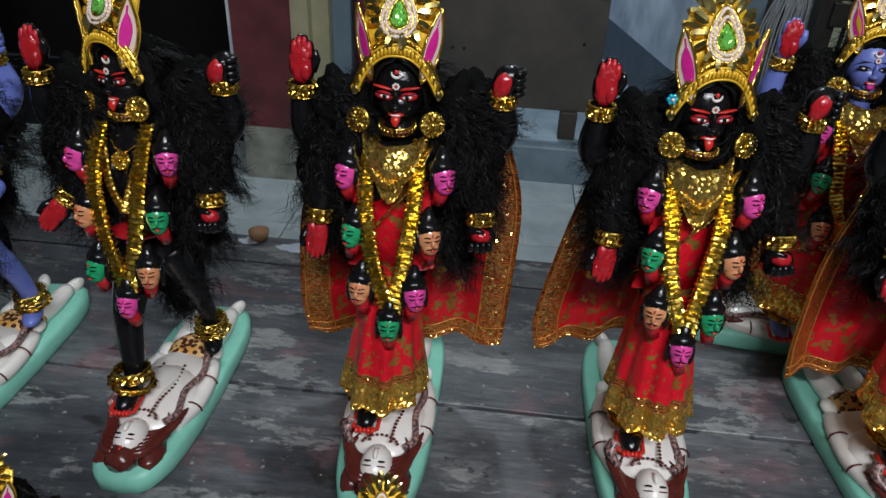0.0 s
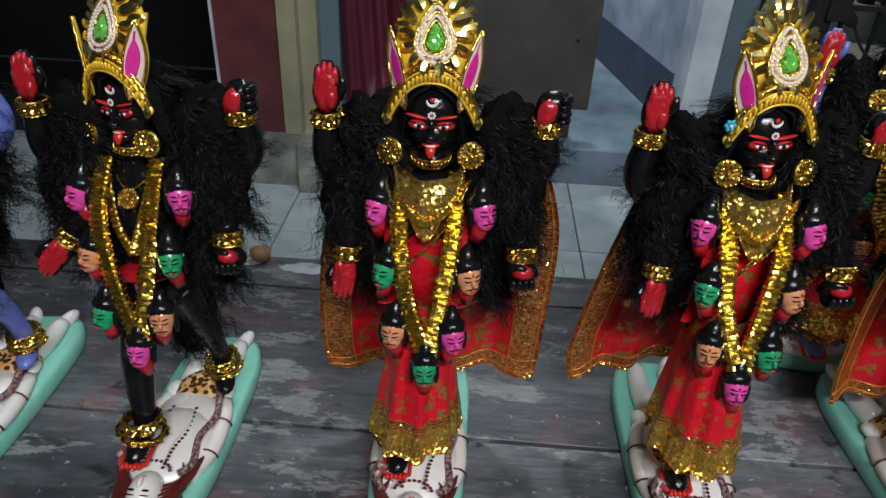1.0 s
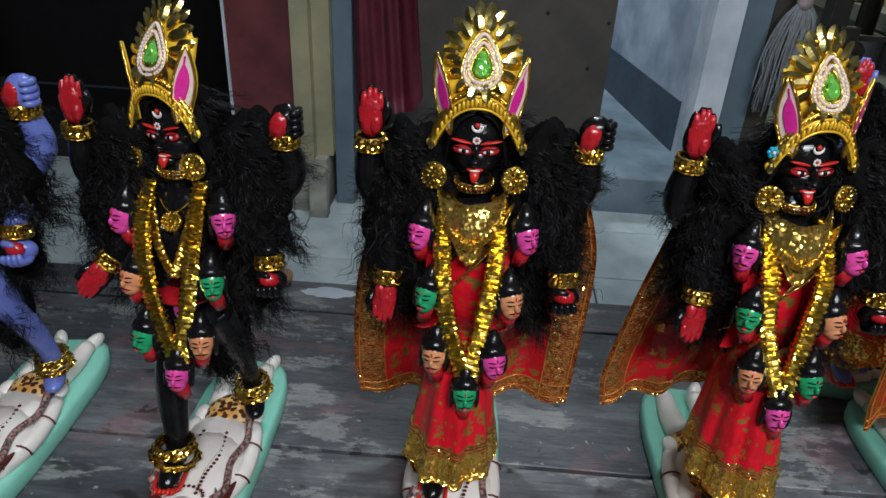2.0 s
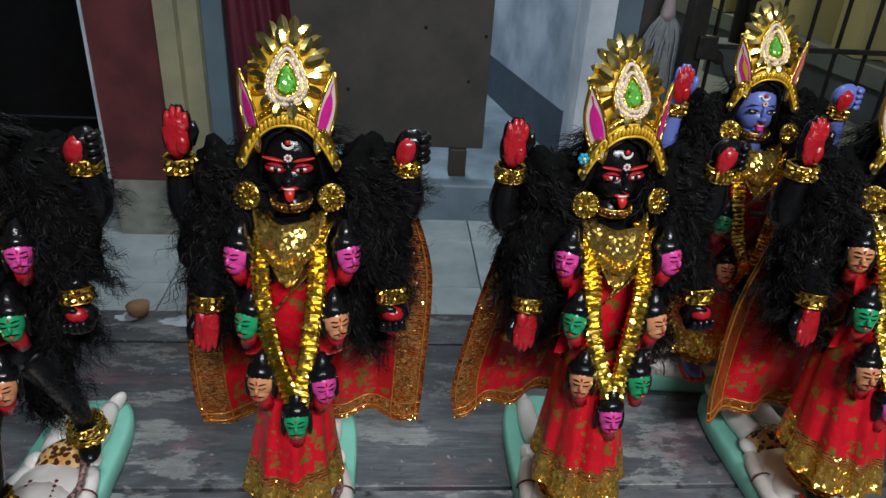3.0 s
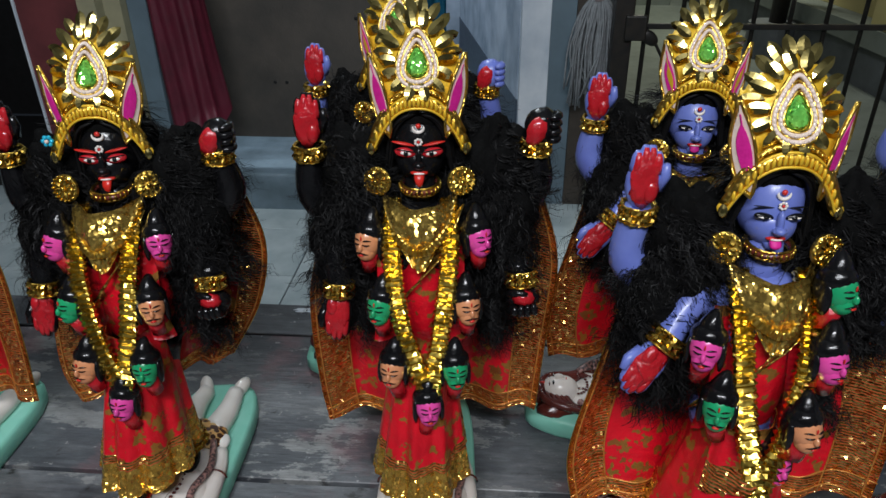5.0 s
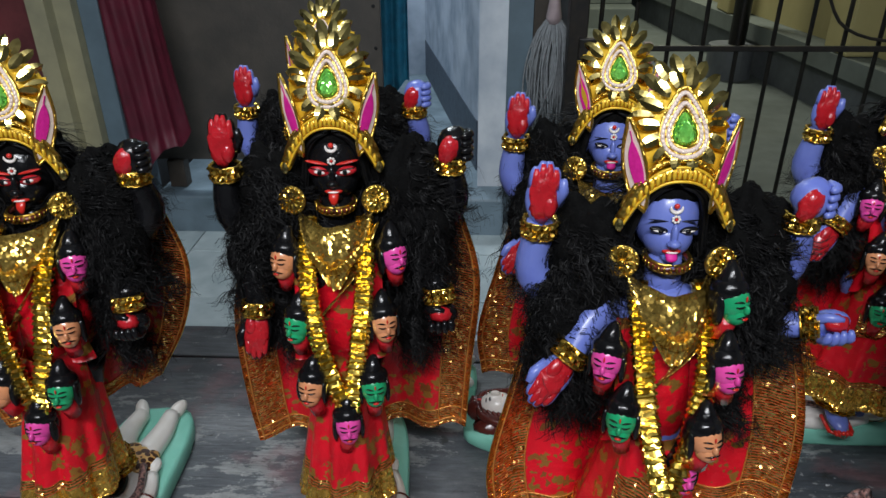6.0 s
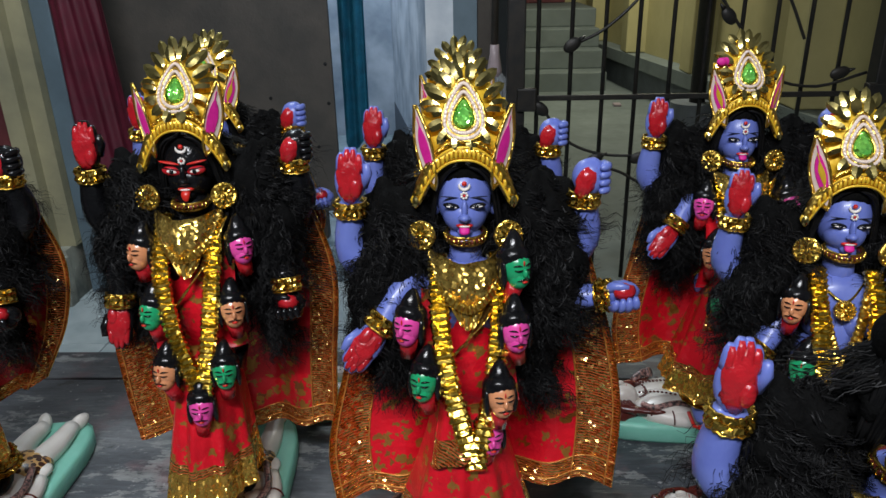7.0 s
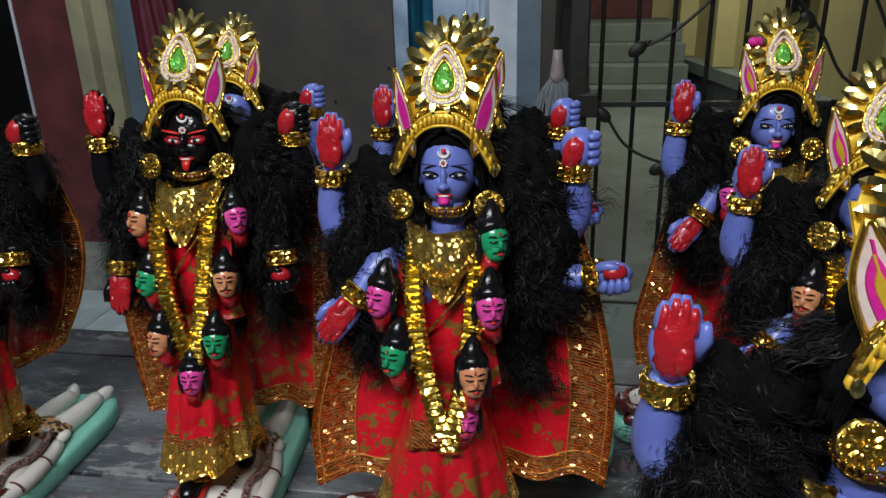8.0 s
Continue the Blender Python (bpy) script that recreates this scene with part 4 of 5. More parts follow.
    for r, m, rad in ((0.024, "trim", 0.0014), (0.0212, "pearl", 0.0019), (0.0184, "trim", 0.001), (0.0158, "pearl", 0.0019), (0.0128, "trim", 0.0012)):
        b = mk("bead_ring")
        b.tube([at(*drop(r, a), 0.006) for a in np.linspace(0.02, 2 * math.pi - 0.02, 34, endpoint=False)], rad, m, 6, True)
        if m == "pearl":
            for a in np.linspace(0.1, 2 * math.pi - 0.1, int(r * 1900)):
                b.blob(at(*drop(r, a), 0.0075), (0.0013, 0.0013, 0.0013), "pearl", u=6, w=4)
    b = mk("backing")
    fan = [at(*drop(0.024, a), 0.003) for a in np.linspace(0.02, 2 * math.pi - 0.02, 30, endpoint=False)]
    b.add(fan + [at(0, gh, 0.004)], [(i, (i + 1) % 30, 30) for i in range(30)], "yellow")
    b = mk("gem")
    g1 = [at(*drop(0.0112, a), 0.005) for a in np.linspace(0.02, 2 * math.pi - 0.02, 16, endpoint=False)]
    g2 = [at(*drop(0.0072, a), 0.0095) for a in np.linspace(0.02, 2 * math.pi - 0.02, 16, endpoint=False)]
    b.add(g1 + g2, [(i, (i + 1) % 16, 16 + (i + 1) % 16, 16 + i) for i in range(16)] + [tuple(range(16, 32))], "gem", False)
    if extra == "cyan":
        b = mk("flower_clip")
        c = core[-1] + R @ np.array((-0.004, -0.004, 0.012))
        for i in range(6):
            a = 2 * math.pi * i / 6
            b.blob(c + R @ np.array((0.0036 * math.cos(a), 0, 0.0036 * math.sin(a))), (0.0022, 0.002, 0.0022), "cyan", u=7, w=5)
        b.blob(c + R @ np.array((0, -0.002, 0)), (0.002, 0.002, 0.002), "pearl", u=7, w=5)
    if extra == "ribbon":
        b = mk("ribbon_bow")
        for i in range(5):
            b.blob(o + R @ np.array((-0.03 + 0.006 * i, -0.008 + 0.004 * i, 0.088 - 0.002 * i + 0.002 * (i % 2))), (0.006, 0.004, 0.005), "magenta", (0, 30 * i, 0), 9, 6, 0.3)
    # petals in a ring round the teardrop, and a fan behind it
    places = [(2 * math.pi * (i + 0.5) / 14, 0.0232, 0.0325, 0.0055) for i in range(14)]
    places += [(a, 0.0268, 0.0405, 0.002) for a in np.linspace(-1.45, 1.45, 10)]
    for a, wx, hx, dep in places:
        sx, sy = math.sin(a), math.cos(a)
        cx, ch = wx * sx, gh + 0.004 + (hx if sy > 0 else wx * 1.0) * sy
        jit, ln = fresh.uniform(-0.2, 0.2), 0.0082 * fresh.uniform(0.9, 1.1)
        dx, dh = math.sin(a + jit), math.cos(a + jit)
        b = mk("petal")
        p, q = at(cx - dx * ln, ch - dh * ln, dep), at(cx + dx * ln, ch + dh * ln, dep + 0.002 + fresh.uniform(-0.001, 0.0035))
        side = R @ np.array((dh, fresh.uniform(-0.3, 0.3), -dx))
        b.almond((p + q) / 2, (q - p) / 2, -side / np.linalg.norm(side) * 0.0047, "petal", 0.0014)


def hair(b, fresh, lean, volume=1.0, amount=1.0, long=False):
    """A mass of curls round head and shoulders, with long locks beside the body."""
    hulls = [((0, 0.036, 0.434), (0.036, 0.031, 0.038)), ((-0.064, 0.026, 0.397), (0.038, 0.032, 0.05)), ((0.066, 0.026, 0.4), (0.039, 0.032, 0.052)),
             ((-0.073, 0.012, 0.345), (0.04, 0.034, 0.055)), ((0.073, 0.012, 0.353), (0.035, 0.034, 0.052)), ((-0.064, 0.012, 0.286), (0.02, 0.02, 0.042)),
             ((0.064, 0.012, 0.282), (0.019, 0.02, 0.048)), ((0, 0.046, 0.35), (0.06, 0.024, 0.1))] + ([((0.006, 0.03, 0.2), (0.034, 0.02, 0.085))] if long else [])
    for c, r in hulls:
        c = (c[0] * volume + lean, c[1], c[2])
        b.blob(c, np.array(r) * 0.92, "hairbase", (0, 0, 0), 30, 20, 0.32)
    bunch = 8
    count, seg = int(9600 * amount) // bunch, 11
    w = np.array([1.0, 1.2, 1.2, 1.6, 1.6, 0.9, 0.9, 0.5, 1.0][: len(hulls)])
    centre = np.array([(c[0] * volume + lean, c[1], c[2]) for c, _ in hulls])
    reach = np.array([r for _, r in hulls])
    pick = fresh.choice(len(hulls), count, p=w / w.sum())
    d = fresh.normal(size=(count, 3))
    d[:, 1] -= 0.5
    d /= np.linalg.norm(d, axis=1)[:, None]
    keep = ~((pick == 0) & (d[:, 1] < -0.15) & (d[:, 2] < 0.62))
    pick, d = pick[keep], d[keep]
    n = len(pick)
    p = centre[pick] + d * reach[pick] * fresh.uniform(0.84, 0.99, (n, 1))
    down = np.stack([d[:, 0] * 0.5, d[:, 1] * 0.3, np.full(n, -1.0)], 1) * 0.6 + fresh.normal(size=(n, 3)) * 0.16 + 0.4 * np.stack([np.sin(70 * p[:, 2] + 40 * p[:, 0]), np.sin(60 * p[:, 0] + 50 * p[:, 2]) * 0.6, np.sin(80 * p[:, 0]) * 0.3], 1)
    top = pick == 0
    down[top] = np.stack([np.sign(d[top, 0]) * 0.9, np.full(top.sum(), 0.1), np.full(top.sum(), -0.5)], 1) + fresh.normal(size=(top.sum(), 3)) * 0.2
    # each lock is a bunch of hairs that curl together
    ln, cr = fresh.uniform(0.022, 0.05, n), fresh.uniform(0.0022, 0.0055, n) * np.where(top, 0.35, 1.0)
    turns, ph = fresh.uniform(1.4, 3.2, n), fresh.uniform(0, 6.28, n)
    p, d, down, ln, cr, turns, ph = (np.repeat(x, bunch, 0) for x in (p, d, down, ln, cr, turns, ph))
    n = len(p)
    p = p + fresh.normal(size=(n, 3)) * 0.0015
    down = down + fresh.normal(size=(n, 3)) * 0.06
    ln, cr, ph = ln * fresh.uniform(0.8, 1.15, n), cr * fresh.uniform(0.8, 1.2, n), ph + fresh.normal(size=n) * 0.3
    down /= np.linalg.norm(down, axis=1)[:, None]
    s = np.cross(down, d)
    s /= np.linalg.norm(s, axis=1)[:, None] + 1e-9
    q = np.cross(s, down)
    t = np.linspace(0, 1, seg)
    ang = turns[:, None] * 6.28 * t + ph[:, None]
    path = p[:, None] + down[:, None] * (ln[:, None] * t)[:, :, None] + (cr[:, None] * np.cos(ang))[:, :, None] * s[:, None] + (cr[:, None] * np.sin(ang))[:, :, None] * q[:, None]
    wd = np.linspace(0.00062, 0.00018, seg)[None, :, None]
    flat = s * 0.8 + q * fresh.uniform(-0.6, 0.6, (n, 1))
    V = np.stack([path + flat[:, None] * wd, path - flat[:, None] * wd], 2).reshape(-1, 3)
    k = np.arange(n)[:, None] * seg * 2 + np.arange(seg - 1)[None, :] * 2
    F = np.stack([k, k + 1, k + 3, k + 2], 2).reshape(-1, 4).tolist()
    b.add(V, F, "hair")
    # loose flyaway hairs
    n = int(110 * amount)
    pick = fresh.integers(1, 7, n)
    d = fresh.normal(size=(n, 3))
    d[:, 1] *= 0.5
    d /= np.linalg.norm(d, axis=1)[:, None]
    p = centre[pick] + d * reach[pick] * 0.98
    ln, cr = fresh.uniform(0.012, 0.024, n), fresh.uniform(0.003, 0.006, n)
    ph = fresh.uniform(0, 6.28, (n, 1))
    bend = np.stack([np.sin(5 * t + ph), np.cos(4 * t + ph), np.sin(7 * t + ph)], 2) * t[None, :, None]
    path = p[:, None] + (d * 0.5 + np.array((0, 0, -0.8)))[:, None] * (ln[:, None] * t)[:, :, None] + cr[:, None, None] * bend
    V = np.stack([path + np.array((0.00014, 0, 0.0001)), path - np.array((0.00014, 0, 0.0001))], 2).reshape(-1, 3)
    k = np.arange(n)[:, None] * seg * 2 + np.arange(seg - 1)[None, :] * 2
    b.add(V, np.stack([k, k + 1, k + 3, k + 2], 2).reshape(-1, 4).tolist(), "hair")


def tinsel(b, pts, n, width, fresh, m="gold"):
    """A garland of crimped foil: one ribbon, folded to and fro into n ruffles."""
    path = curve_through(pts, 2 * n + 1)
    tan = np.gradient(path, axis=0)
    tan /= np.linalg.norm(tan, axis=1)[:, None]
    k = 10
    a = np.linspace(0, 2 * math.pi, k, endpoint=False) + 0.16
    sq_x = np.sign(np.cos(a)) * np.abs(np.cos(a)) ** 0.6
    sq_y = np.sign(np.sin(a)) * np.abs(np.sin(a)) ** 0.7
    ring = []
    for i, (p, t) in enumerate(zip(path, tan)):
        s = np.cross(t, (0, 1, 0))
        s /= np.linalg.norm(s)
        q = np.cross(s, t)
        grow = (1.0 if i % 2 else 0.55) * fresh.uniform(0.93, 1.07)
        side = (1.0 if i % 2 else 0.84) * fresh.uniform(0.92, 1.06)
        slip = t * width * 0.03
        for x, y in zip(sq_x, sq_y):
            ring.append(p + s * x * width * 0.5 * side + q * y * width * 0.32 * grow + slip * fresh.uniform(-1, 1))
    rows = 2 * n + 1
    fs = [(j * k + i, j * k + (i + 1) % k, (j + 1) * k + (i + 1) % k, (j + 1) * k + i) for j in range(rows - 1) for i in range(k)]
    fs += [tuple(range(k))[::-1], tuple((rows - 1) * k + i for i in range(k))]
    b.add(ring, fs, m, False)


def medallion(b, c, r, axis, fresh, m="trim"):
    c, axis = np.array(c), np.array(Vector(axis).normalized())
    b.disc(c, r, axis, m, 0.0025, 20)
    s = np.cross((0, 0, 1), axis)
    s /= np.linalg.norm(s)
    t = np.cross(axis, s)
    for i in range(16):
        a = 2 * math.pi * i / 16
        b.blob(c + axis * 0.002 + (r * 0.9) * (s * math.cos(a) + t * math.sin(a)), (0.0014,) * 3, "gold", u=6, w=4)
    for i in range(10):
        a = 2 * math.pi * i / 10
        b.almond(c + axis * 0.0022 + r * 0.5 * (s * math.cos(a) + t * math.sin(a)), r * 0.26 * (s * math.cos(a) + t * math.sin(a)), r * 0.12 * (t * math.cos(a) - s * math.sin(a)), "gold", 0.001)
    b.blob(c + axis * 0.0025, (0.0025,) * 3, "gold", u=8, w=6)


def statue(skin, dressed, across, seed, yaw=0.0, head_colors=("pink", "pink", "green", "tan", "tan", "pink", "green"), scale=1.0, wide=1.0, flare=1.0):
    """One painted clay goddess statue with its base, as one mesh. across: the lying figure lies from side to side."""
    fresh = np.random.default_rng(seed)
    noise.seed_set(seed + 1)
    things = []

    def mk(thing, piece=None):
        c = Build()
        things.append((thing, piece, c))
        return c

    b = mk("goddess_statue")
    lying_figure(b, -90 if across else 0)
    if across:
        V = b.v
        for k in range(len(V)):
            V[k] = V[k] + np.array((0.014, 0.036, 0))
    # legs
    ly = 0.04 if across else 0.014 if dressed else 0.0
    bend = 0.014 if dressed else 0.0
    arm(b, [(-0.012, -0.01, 0.235), (-0.02 + bend, -0.045 + bend + ly * 0.7, 0.165), (-0.018, -0.06 + ly, 0.1), (-0.02, -0.068 + ly, 0.072)], (0.02, 0.014, 0.012, 0.012) if dressed else (0.024, 0.018, 0.0125, 0.0115), skin)
    b.blob((-0.02, -0.083 + ly, 0.07), (0.0125, 0.024, 0.009), skin, (14, 0, 0))
    for k in range(5):
        b.blob((-0.029 + 0.0046 * k, -0.105 + ly - 0.001 * (k == 0), 0.063), (0.0026, 0.005, 0.0034), "scarlet", u=8, w=6)
    b.tube([(x, y + ly, z) for x, y, z in ((-0.0345, -0.075, 0.065), (-0.034, -0.1, 0.061), (-0.02, -0.1115, 0.059), (-0.006, -0.1, 0.061), (-0.0055, -0.075, 0.065))], 0.0026, "scarlet", 6)
    bangle(mk("bangle"), (-0.0195, -0.066 + ly, 0.092), 0.0185, (0, 0.1, 1))
    bangle(mk("bangle"), (-0.02, -0.068 + ly, 0.08), 0.0225, (0.25, 0.1, 1), 0.005)
    kx, ky = (0.02, 0.045) if dressed else (0.0, 0.0)
    arm(b, [(0.016, 0.0, 0.235), (0.027 - kx, 0.022 - ky * 0.6, 0.17), (0.031 - kx, 0.045 - ky, 0.11), (0.032 - kx, 0.052 - ky, 0.07)], (0.022, 0.016, 0.012, 0.011), skin)
    b.blob((0.035 - kx, 0.04 - ky, 0.062), (0.013, 0.024, 0.009), skin, (8, 0, 20))
    bangle(mk("bangle"), (0.0318 - kx, 0.05 - ky, 0.088), 0.0175, (0, -0.1, 1))
    bangle(mk("bangle"), (0.032 - kx, 0.051 - ky, 0.076), 0.0195, (0, -0.1, 1), 0.005)
    b.blob((0, 0.0, 0.24), (0.036, 0.028, 0.034), skin, u=18, w=12)
    b.blob((0, -0.004, 0.3), (0.032, 0.025, 0.055), skin, u=18, w=12)
    b.blob((0, 0.003, 0.345), (0.044, 0.024, 0.036), skin, u=20, w=12)
    for s in (-1, 1):
        b.blob((s * 0.017, -0.015, 0.335), (0.016, 0.016, 0.017), skin)
    b.tube([(0, 0.01, 0.36), (0, 0.008, 0.385), (0, 0.012, 0.405)], [0.017, 0.0145, 0.014], skin, 12)
    # four arms
    arm(b, [(-0.036, 0.012, 0.36), (-0.07, 0.018, 0.352), (-0.101, 0.022, 0.38), (-0.1, 0.016, 0.428)], (0.017, 0.0165, 0.016, 0.0105), skin)
    open_hand(b, (-0.1, 0.015, 0.43), (0.06, 0.05, 1), skin, 1)
    bangle(mk("bangle"), (-0.1, 0.016, 0.424), 0.0128, (0.02, 0, 1))
    arm(b, [(0.036, 0.012, 0.36), (0.074, 0.018, 0.355), (0.106, 0.022, 0.388), (0.104, 0.014, 0.43)], (0.017, 0.0165, 0.016, 0.0105), skin)
    fist(b, (0.108, 0.012, 0.448), skin)
    bangle(mk("bangle"), (0.104, 0.014, 0.429), 0.0128, (0.05, 0, 1))
    wr = np.array((-0.075, -0.024, 0.33) if across and dressed else (-0.07, -0.026, 0.303) if not dressed else (-0.077, -0.026, 0.304))
    way = np.array((-0.62, -0.3, -0.75) if across or not dressed else (-0.08, -0.25, -1.0))
    arm(b, [(-0.036, 0.006, 0.345), wr - way * 0.035 + np.array((0, 0.01, 0)), wr], (0.016, 0.0145, 0.0105), skin)
    open_hand(b, wr + way * 0.003, way, skin, -1)
    bangle(mk("bangle"), wr, 0.0128, way)
    wr = np.array((0.122, 0.0, 0.34) if across else (0.092, -0.027, 0.319))
    way = np.array((0.6, -0.25, 0.15) if across else (0.08, -0.25, -0.8))
    arm(b, [(0.036, 0.006, 0.345), (0.075, 0.01, 0.335), wr], (0.016, 0.0145, 0.0105), skin)
    cup_hand(b, wr + way * 0.028, skin, 1)
    bangle(mk("bangle"), wr + way * 0.004, 0.0128, way)
    # head, crown, ear discs
    R = np.array(Euler((radians(-4), radians(-6 if seed == 1 else 0), radians(yaw))).to_matrix())
    o = np.array((0.012, 0.02, 0.446) if seed == 11 else (0, 0.016, 0.43))
    face(b, skin, R, o)
    # combed hair that frames the face
    b.blob(o + R @ np.array((0, 0.008, 0.026)), (0.0285, 0.026, 0.022), "hairbase", u=18, w=12, rough=0.05)
    for sx in (-1, 1):
        for k in range(26):
            f = k / 25
            lift = 0.0012 * math.sin(k * 2.4) + 0.0008 * fresh.normal()
            root = np.array((sx * 0.0008, -0.0195 + 0.016 * f, 0.0335 + 0.0105 * f))
            swell = np.array((sx * (0.0145 + 0.002 * f + lift), -0.0185 + 0.017 * f - lift, 0.0265 + 0.0125 * f))
            temple = np.array((sx * (0.0235 + 0.0035 * f + lift), -0.0115 + 0.017 * f, 0.0095 + 0.0105 * f))
            low = np.array((sx * (0.0275 + 0.0025 * f + lift), -0.004 + 0.014 * f, -0.013 + 0.004 * f))
            tail = np.array((sx * (0.031 + 0.003 * f + lift), 0.002 + 0.012 * f, -0.034 + 0.004 * fresh.normal()))
            b.tube(curve_through([o + R @ q for q in (root, swell, temple, low, tail)], 11), [0.0009] + [0.0016] * 8 + [0.0012, 0.0004], "hair", 5)
    crown(lambda piece: mk("crown", piece), R, o, fresh, "cyan" if seed == 3 else "ribbon" if seed == 8 else "", skin == "blue" and seed != 5)
    for s in (-1, 1):
        medallion(mk("earring"), o + R @ np.array((s * 0.0375, -0.026, -0.026)), 0.0128, R @ np.array((s * 0.3, -1, 0.12)), fresh, "trim")
    # neck bands
    b = mk("necklace")
    for z, rr, y in ((0.3965 if skin == "black" else 0.4015, 0.0168, 0.003),):
        ring = [(rr * math.cos(a), y + rr * math.sin(a), z + 0.0015 * math.sin(a)) for a in np.linspace(0, 2 * math.pi, 26, endpoint=False)]
        for e in (-0.0034, 0.0034):
            b.tube([(p[0], p[1], p[2] + e) for p in ring], 0.0013, "trim", 6, True)
        b.tube(ring, 0.0026, "brown", 6, True)
        for p in ring:
            b.blob((p[0] * 1.12, (p[1] - y) * 1.12 + y, p[2]), (0.0015, 0.0015, 0.003), "gold", u=6, w=4)
    chain = curve_through([(-0.026, -0.002, 0.378), (0, -0.024, 0.36), (0.026, -0.002, 0.378)], 14)
    b.tube(chain, 0.0012, "gold", 5)
    medallion(b, (0, -0.029, 0.353), 0.0098, (0, -1, 0.35), fresh)
    hair(mk("curly_wig"), fresh, 0.004, wide, 1.0 if scale > 0.8 else 0.25, not dressed)
    # garlands of foil
    low = (0.004, -0.07, 0.208) if seed == 5 else (0.008, -0.062, 0.222) if across else (0.008, -0.079, 0.213)
    tinsel(mk("foil_garland", "strand"), [(-0.025, -0.008, 0.388), (-0.024, -0.046, 0.34), (-0.0155, -0.061, 0.28), low], 34, 0.019, fresh)
    tinsel(mk("foil_garland", "strand"), [(0.026, -0.008, 0.388), (0.026, -0.046, 0.34), (0.0185, -0.061, 0.28), low], 34, 0.019, fresh)
    if not dressed:
        for sx in (-1, 1):
            tinsel(mk("foil_garland", "strand"), [(sx * 0.022, -0.02, 0.37), (sx * 0.012, -0.038, 0.33), (0, -0.042, 0.298)], 14, 0.0105, fresh, "trim")
    # heads of the lower garland
    b = things[0][2]
    spots = [(-0.046, -0.03, 0.357), (0.052, -0.03, 0.36), (-0.036, -0.052, 0.302), (0.042, -0.052, 0.302), (-0.026, -0.07, 0.245), (0.031, -0.07, 0.243), (0.006, -0.08, 0.208)]
    if seed == 5:
        spots = [(-0.051, -0.044, 0.339), (0.04, -0.036, 0.386), (0.017, -0.058, 0.236), (0.038, -0.054, 0.336), (-0.039, -0.06, 0.294), (0.025, -0.07, 0.283)]
    for p, m in zip(spots, head_colors):
        small_head(b, p, m, fresh.uniform(-4, 4), p[0] * 500 + fresh.uniform(-8, 8))
    if dressed:
        # wrapped cloth on the body
        b = mk("cloth_dress", "bodice")
        b.blob((0, -0.004, 0.29), (0.0365, 0.031, 0.075), "cloth", u=26, w=16, rough=0.08)
        bib = np.zeros((14, 9, 3))
        for i in range(14):
            for j in range(9):
                u, t = (i / 13 - 0.5) * 2, j / 8
                wide_x = 0.034 * (1 - 0.8 * t ** 1.3)
                bib[i, j] = (u * wide_x, -0.034 - 0.012 * min(1.0, 3 * t) + 0.03 * u * u * (1 - t) + 0.002 * math.sin(9 * u), 0.389 - 0.056 * t + 0.006 * u * u)
        b.sheet(bib, "lace", 0.0016)
        tinsel(b, [(-0.03, -0.022, 0.372), (-0.015, -0.042, 0.36), (0, -0.05, 0.354), (0.015, -0.042, 0.36), (0.03, -0.022, 0.372)], 20, 0.0085, fresh, "trim")
        # skirt with a gold hem
        b = mk("cloth_dress", "skirt")
        nu, nv = 150, 17
        g = np.zeros((nu, nv, 3))
        for i in range(nu):
            a = 2 * math.pi * i / (nu - 1)
            for j in range(nv):
                t = j / (nv - 1)
                fold = 1 + (0.02 + 0.06 * t) * math.sin(9 * a + seed) + 0.03 * t * math.sin(17 * a) + (0.016 * math.sin(34 * a + 2 * math.sin(3 * a)) if j >= nv - 4 else 0.0)
                rx, ry = (0.026 + (0.04 if across else 0.021) * t ** 1.2) * fold, (0.037 + 0.022 * t ** 0.8) * fold
                g[i, j] = (-0.004 * t + rx * math.cos(a), -0.014 - (0.008 if across else 0.03) * t + ry * math.sin(a), 0.262 - (0.155 if across else 0.161) * t + 0.014 * t * max(0, math.sin(a)))
        b.sheet(g, "cloth", 0.0012, lambda i, j: "hem" if j >= nv - 4 else "brocade" if j == nv - 5 else "cloth", "hem")
        if across:
            b = mk("cloth_dress", "apron")
            g = np.zeros((16, 10, 3))
            for i in range(16):
                for j in range(10):
                    u, t = i / 15 * 2 - 1, j / 9
                    a = -math.pi / 2 + u * 0.5 - 0.5
                    rx, ry = 0.03 + 0.012 * t, 0.041 + 0.011 * t
                    g[i, j] = (rx * math.cos(a), -0.014 - 0.008 * t + ry * math.sin(a) - 0.002 * math.sin(5 * u + seed), 0.258 - (0.05 - 0.012 * u) * t)
            b.sheet(g, "cloth", 0.0012, lambda i, j: "brocade" if j >= 5 else "cloth")
        b = mk("cloth_veil", "veil_sheet")
        # veil that hangs behind, gold along its edges
        up = 0.03 if across else 0.0
        nu, nv = 46, 30
        g = np.zeros((nu, nv, 3))
        for j in range(nv):
            t = j / (nv - 1)
            left = curve_through([(-0.095, 0, 0.352), (-0.118, 0, 0.26), (-0.137 * flare, 0, 0.15 + up), (-0.13 * flare, 0, 0.094 + up)], nv)[j]
            right = curve_through([(0.112, 0, 0.385), (0.135, 0, 0.3), (0.148 * flare, 0, 0.19 + up), (0.142 * flare, 0, 0.104 + up)], nv)[j]
            if seed == 3:
                right = curve_through([(0.112, 0, 0.385), (0.127, 0, 0.32), (0.112, 0, 0.25), (0.07, 0, 0.175)], nv)[j]
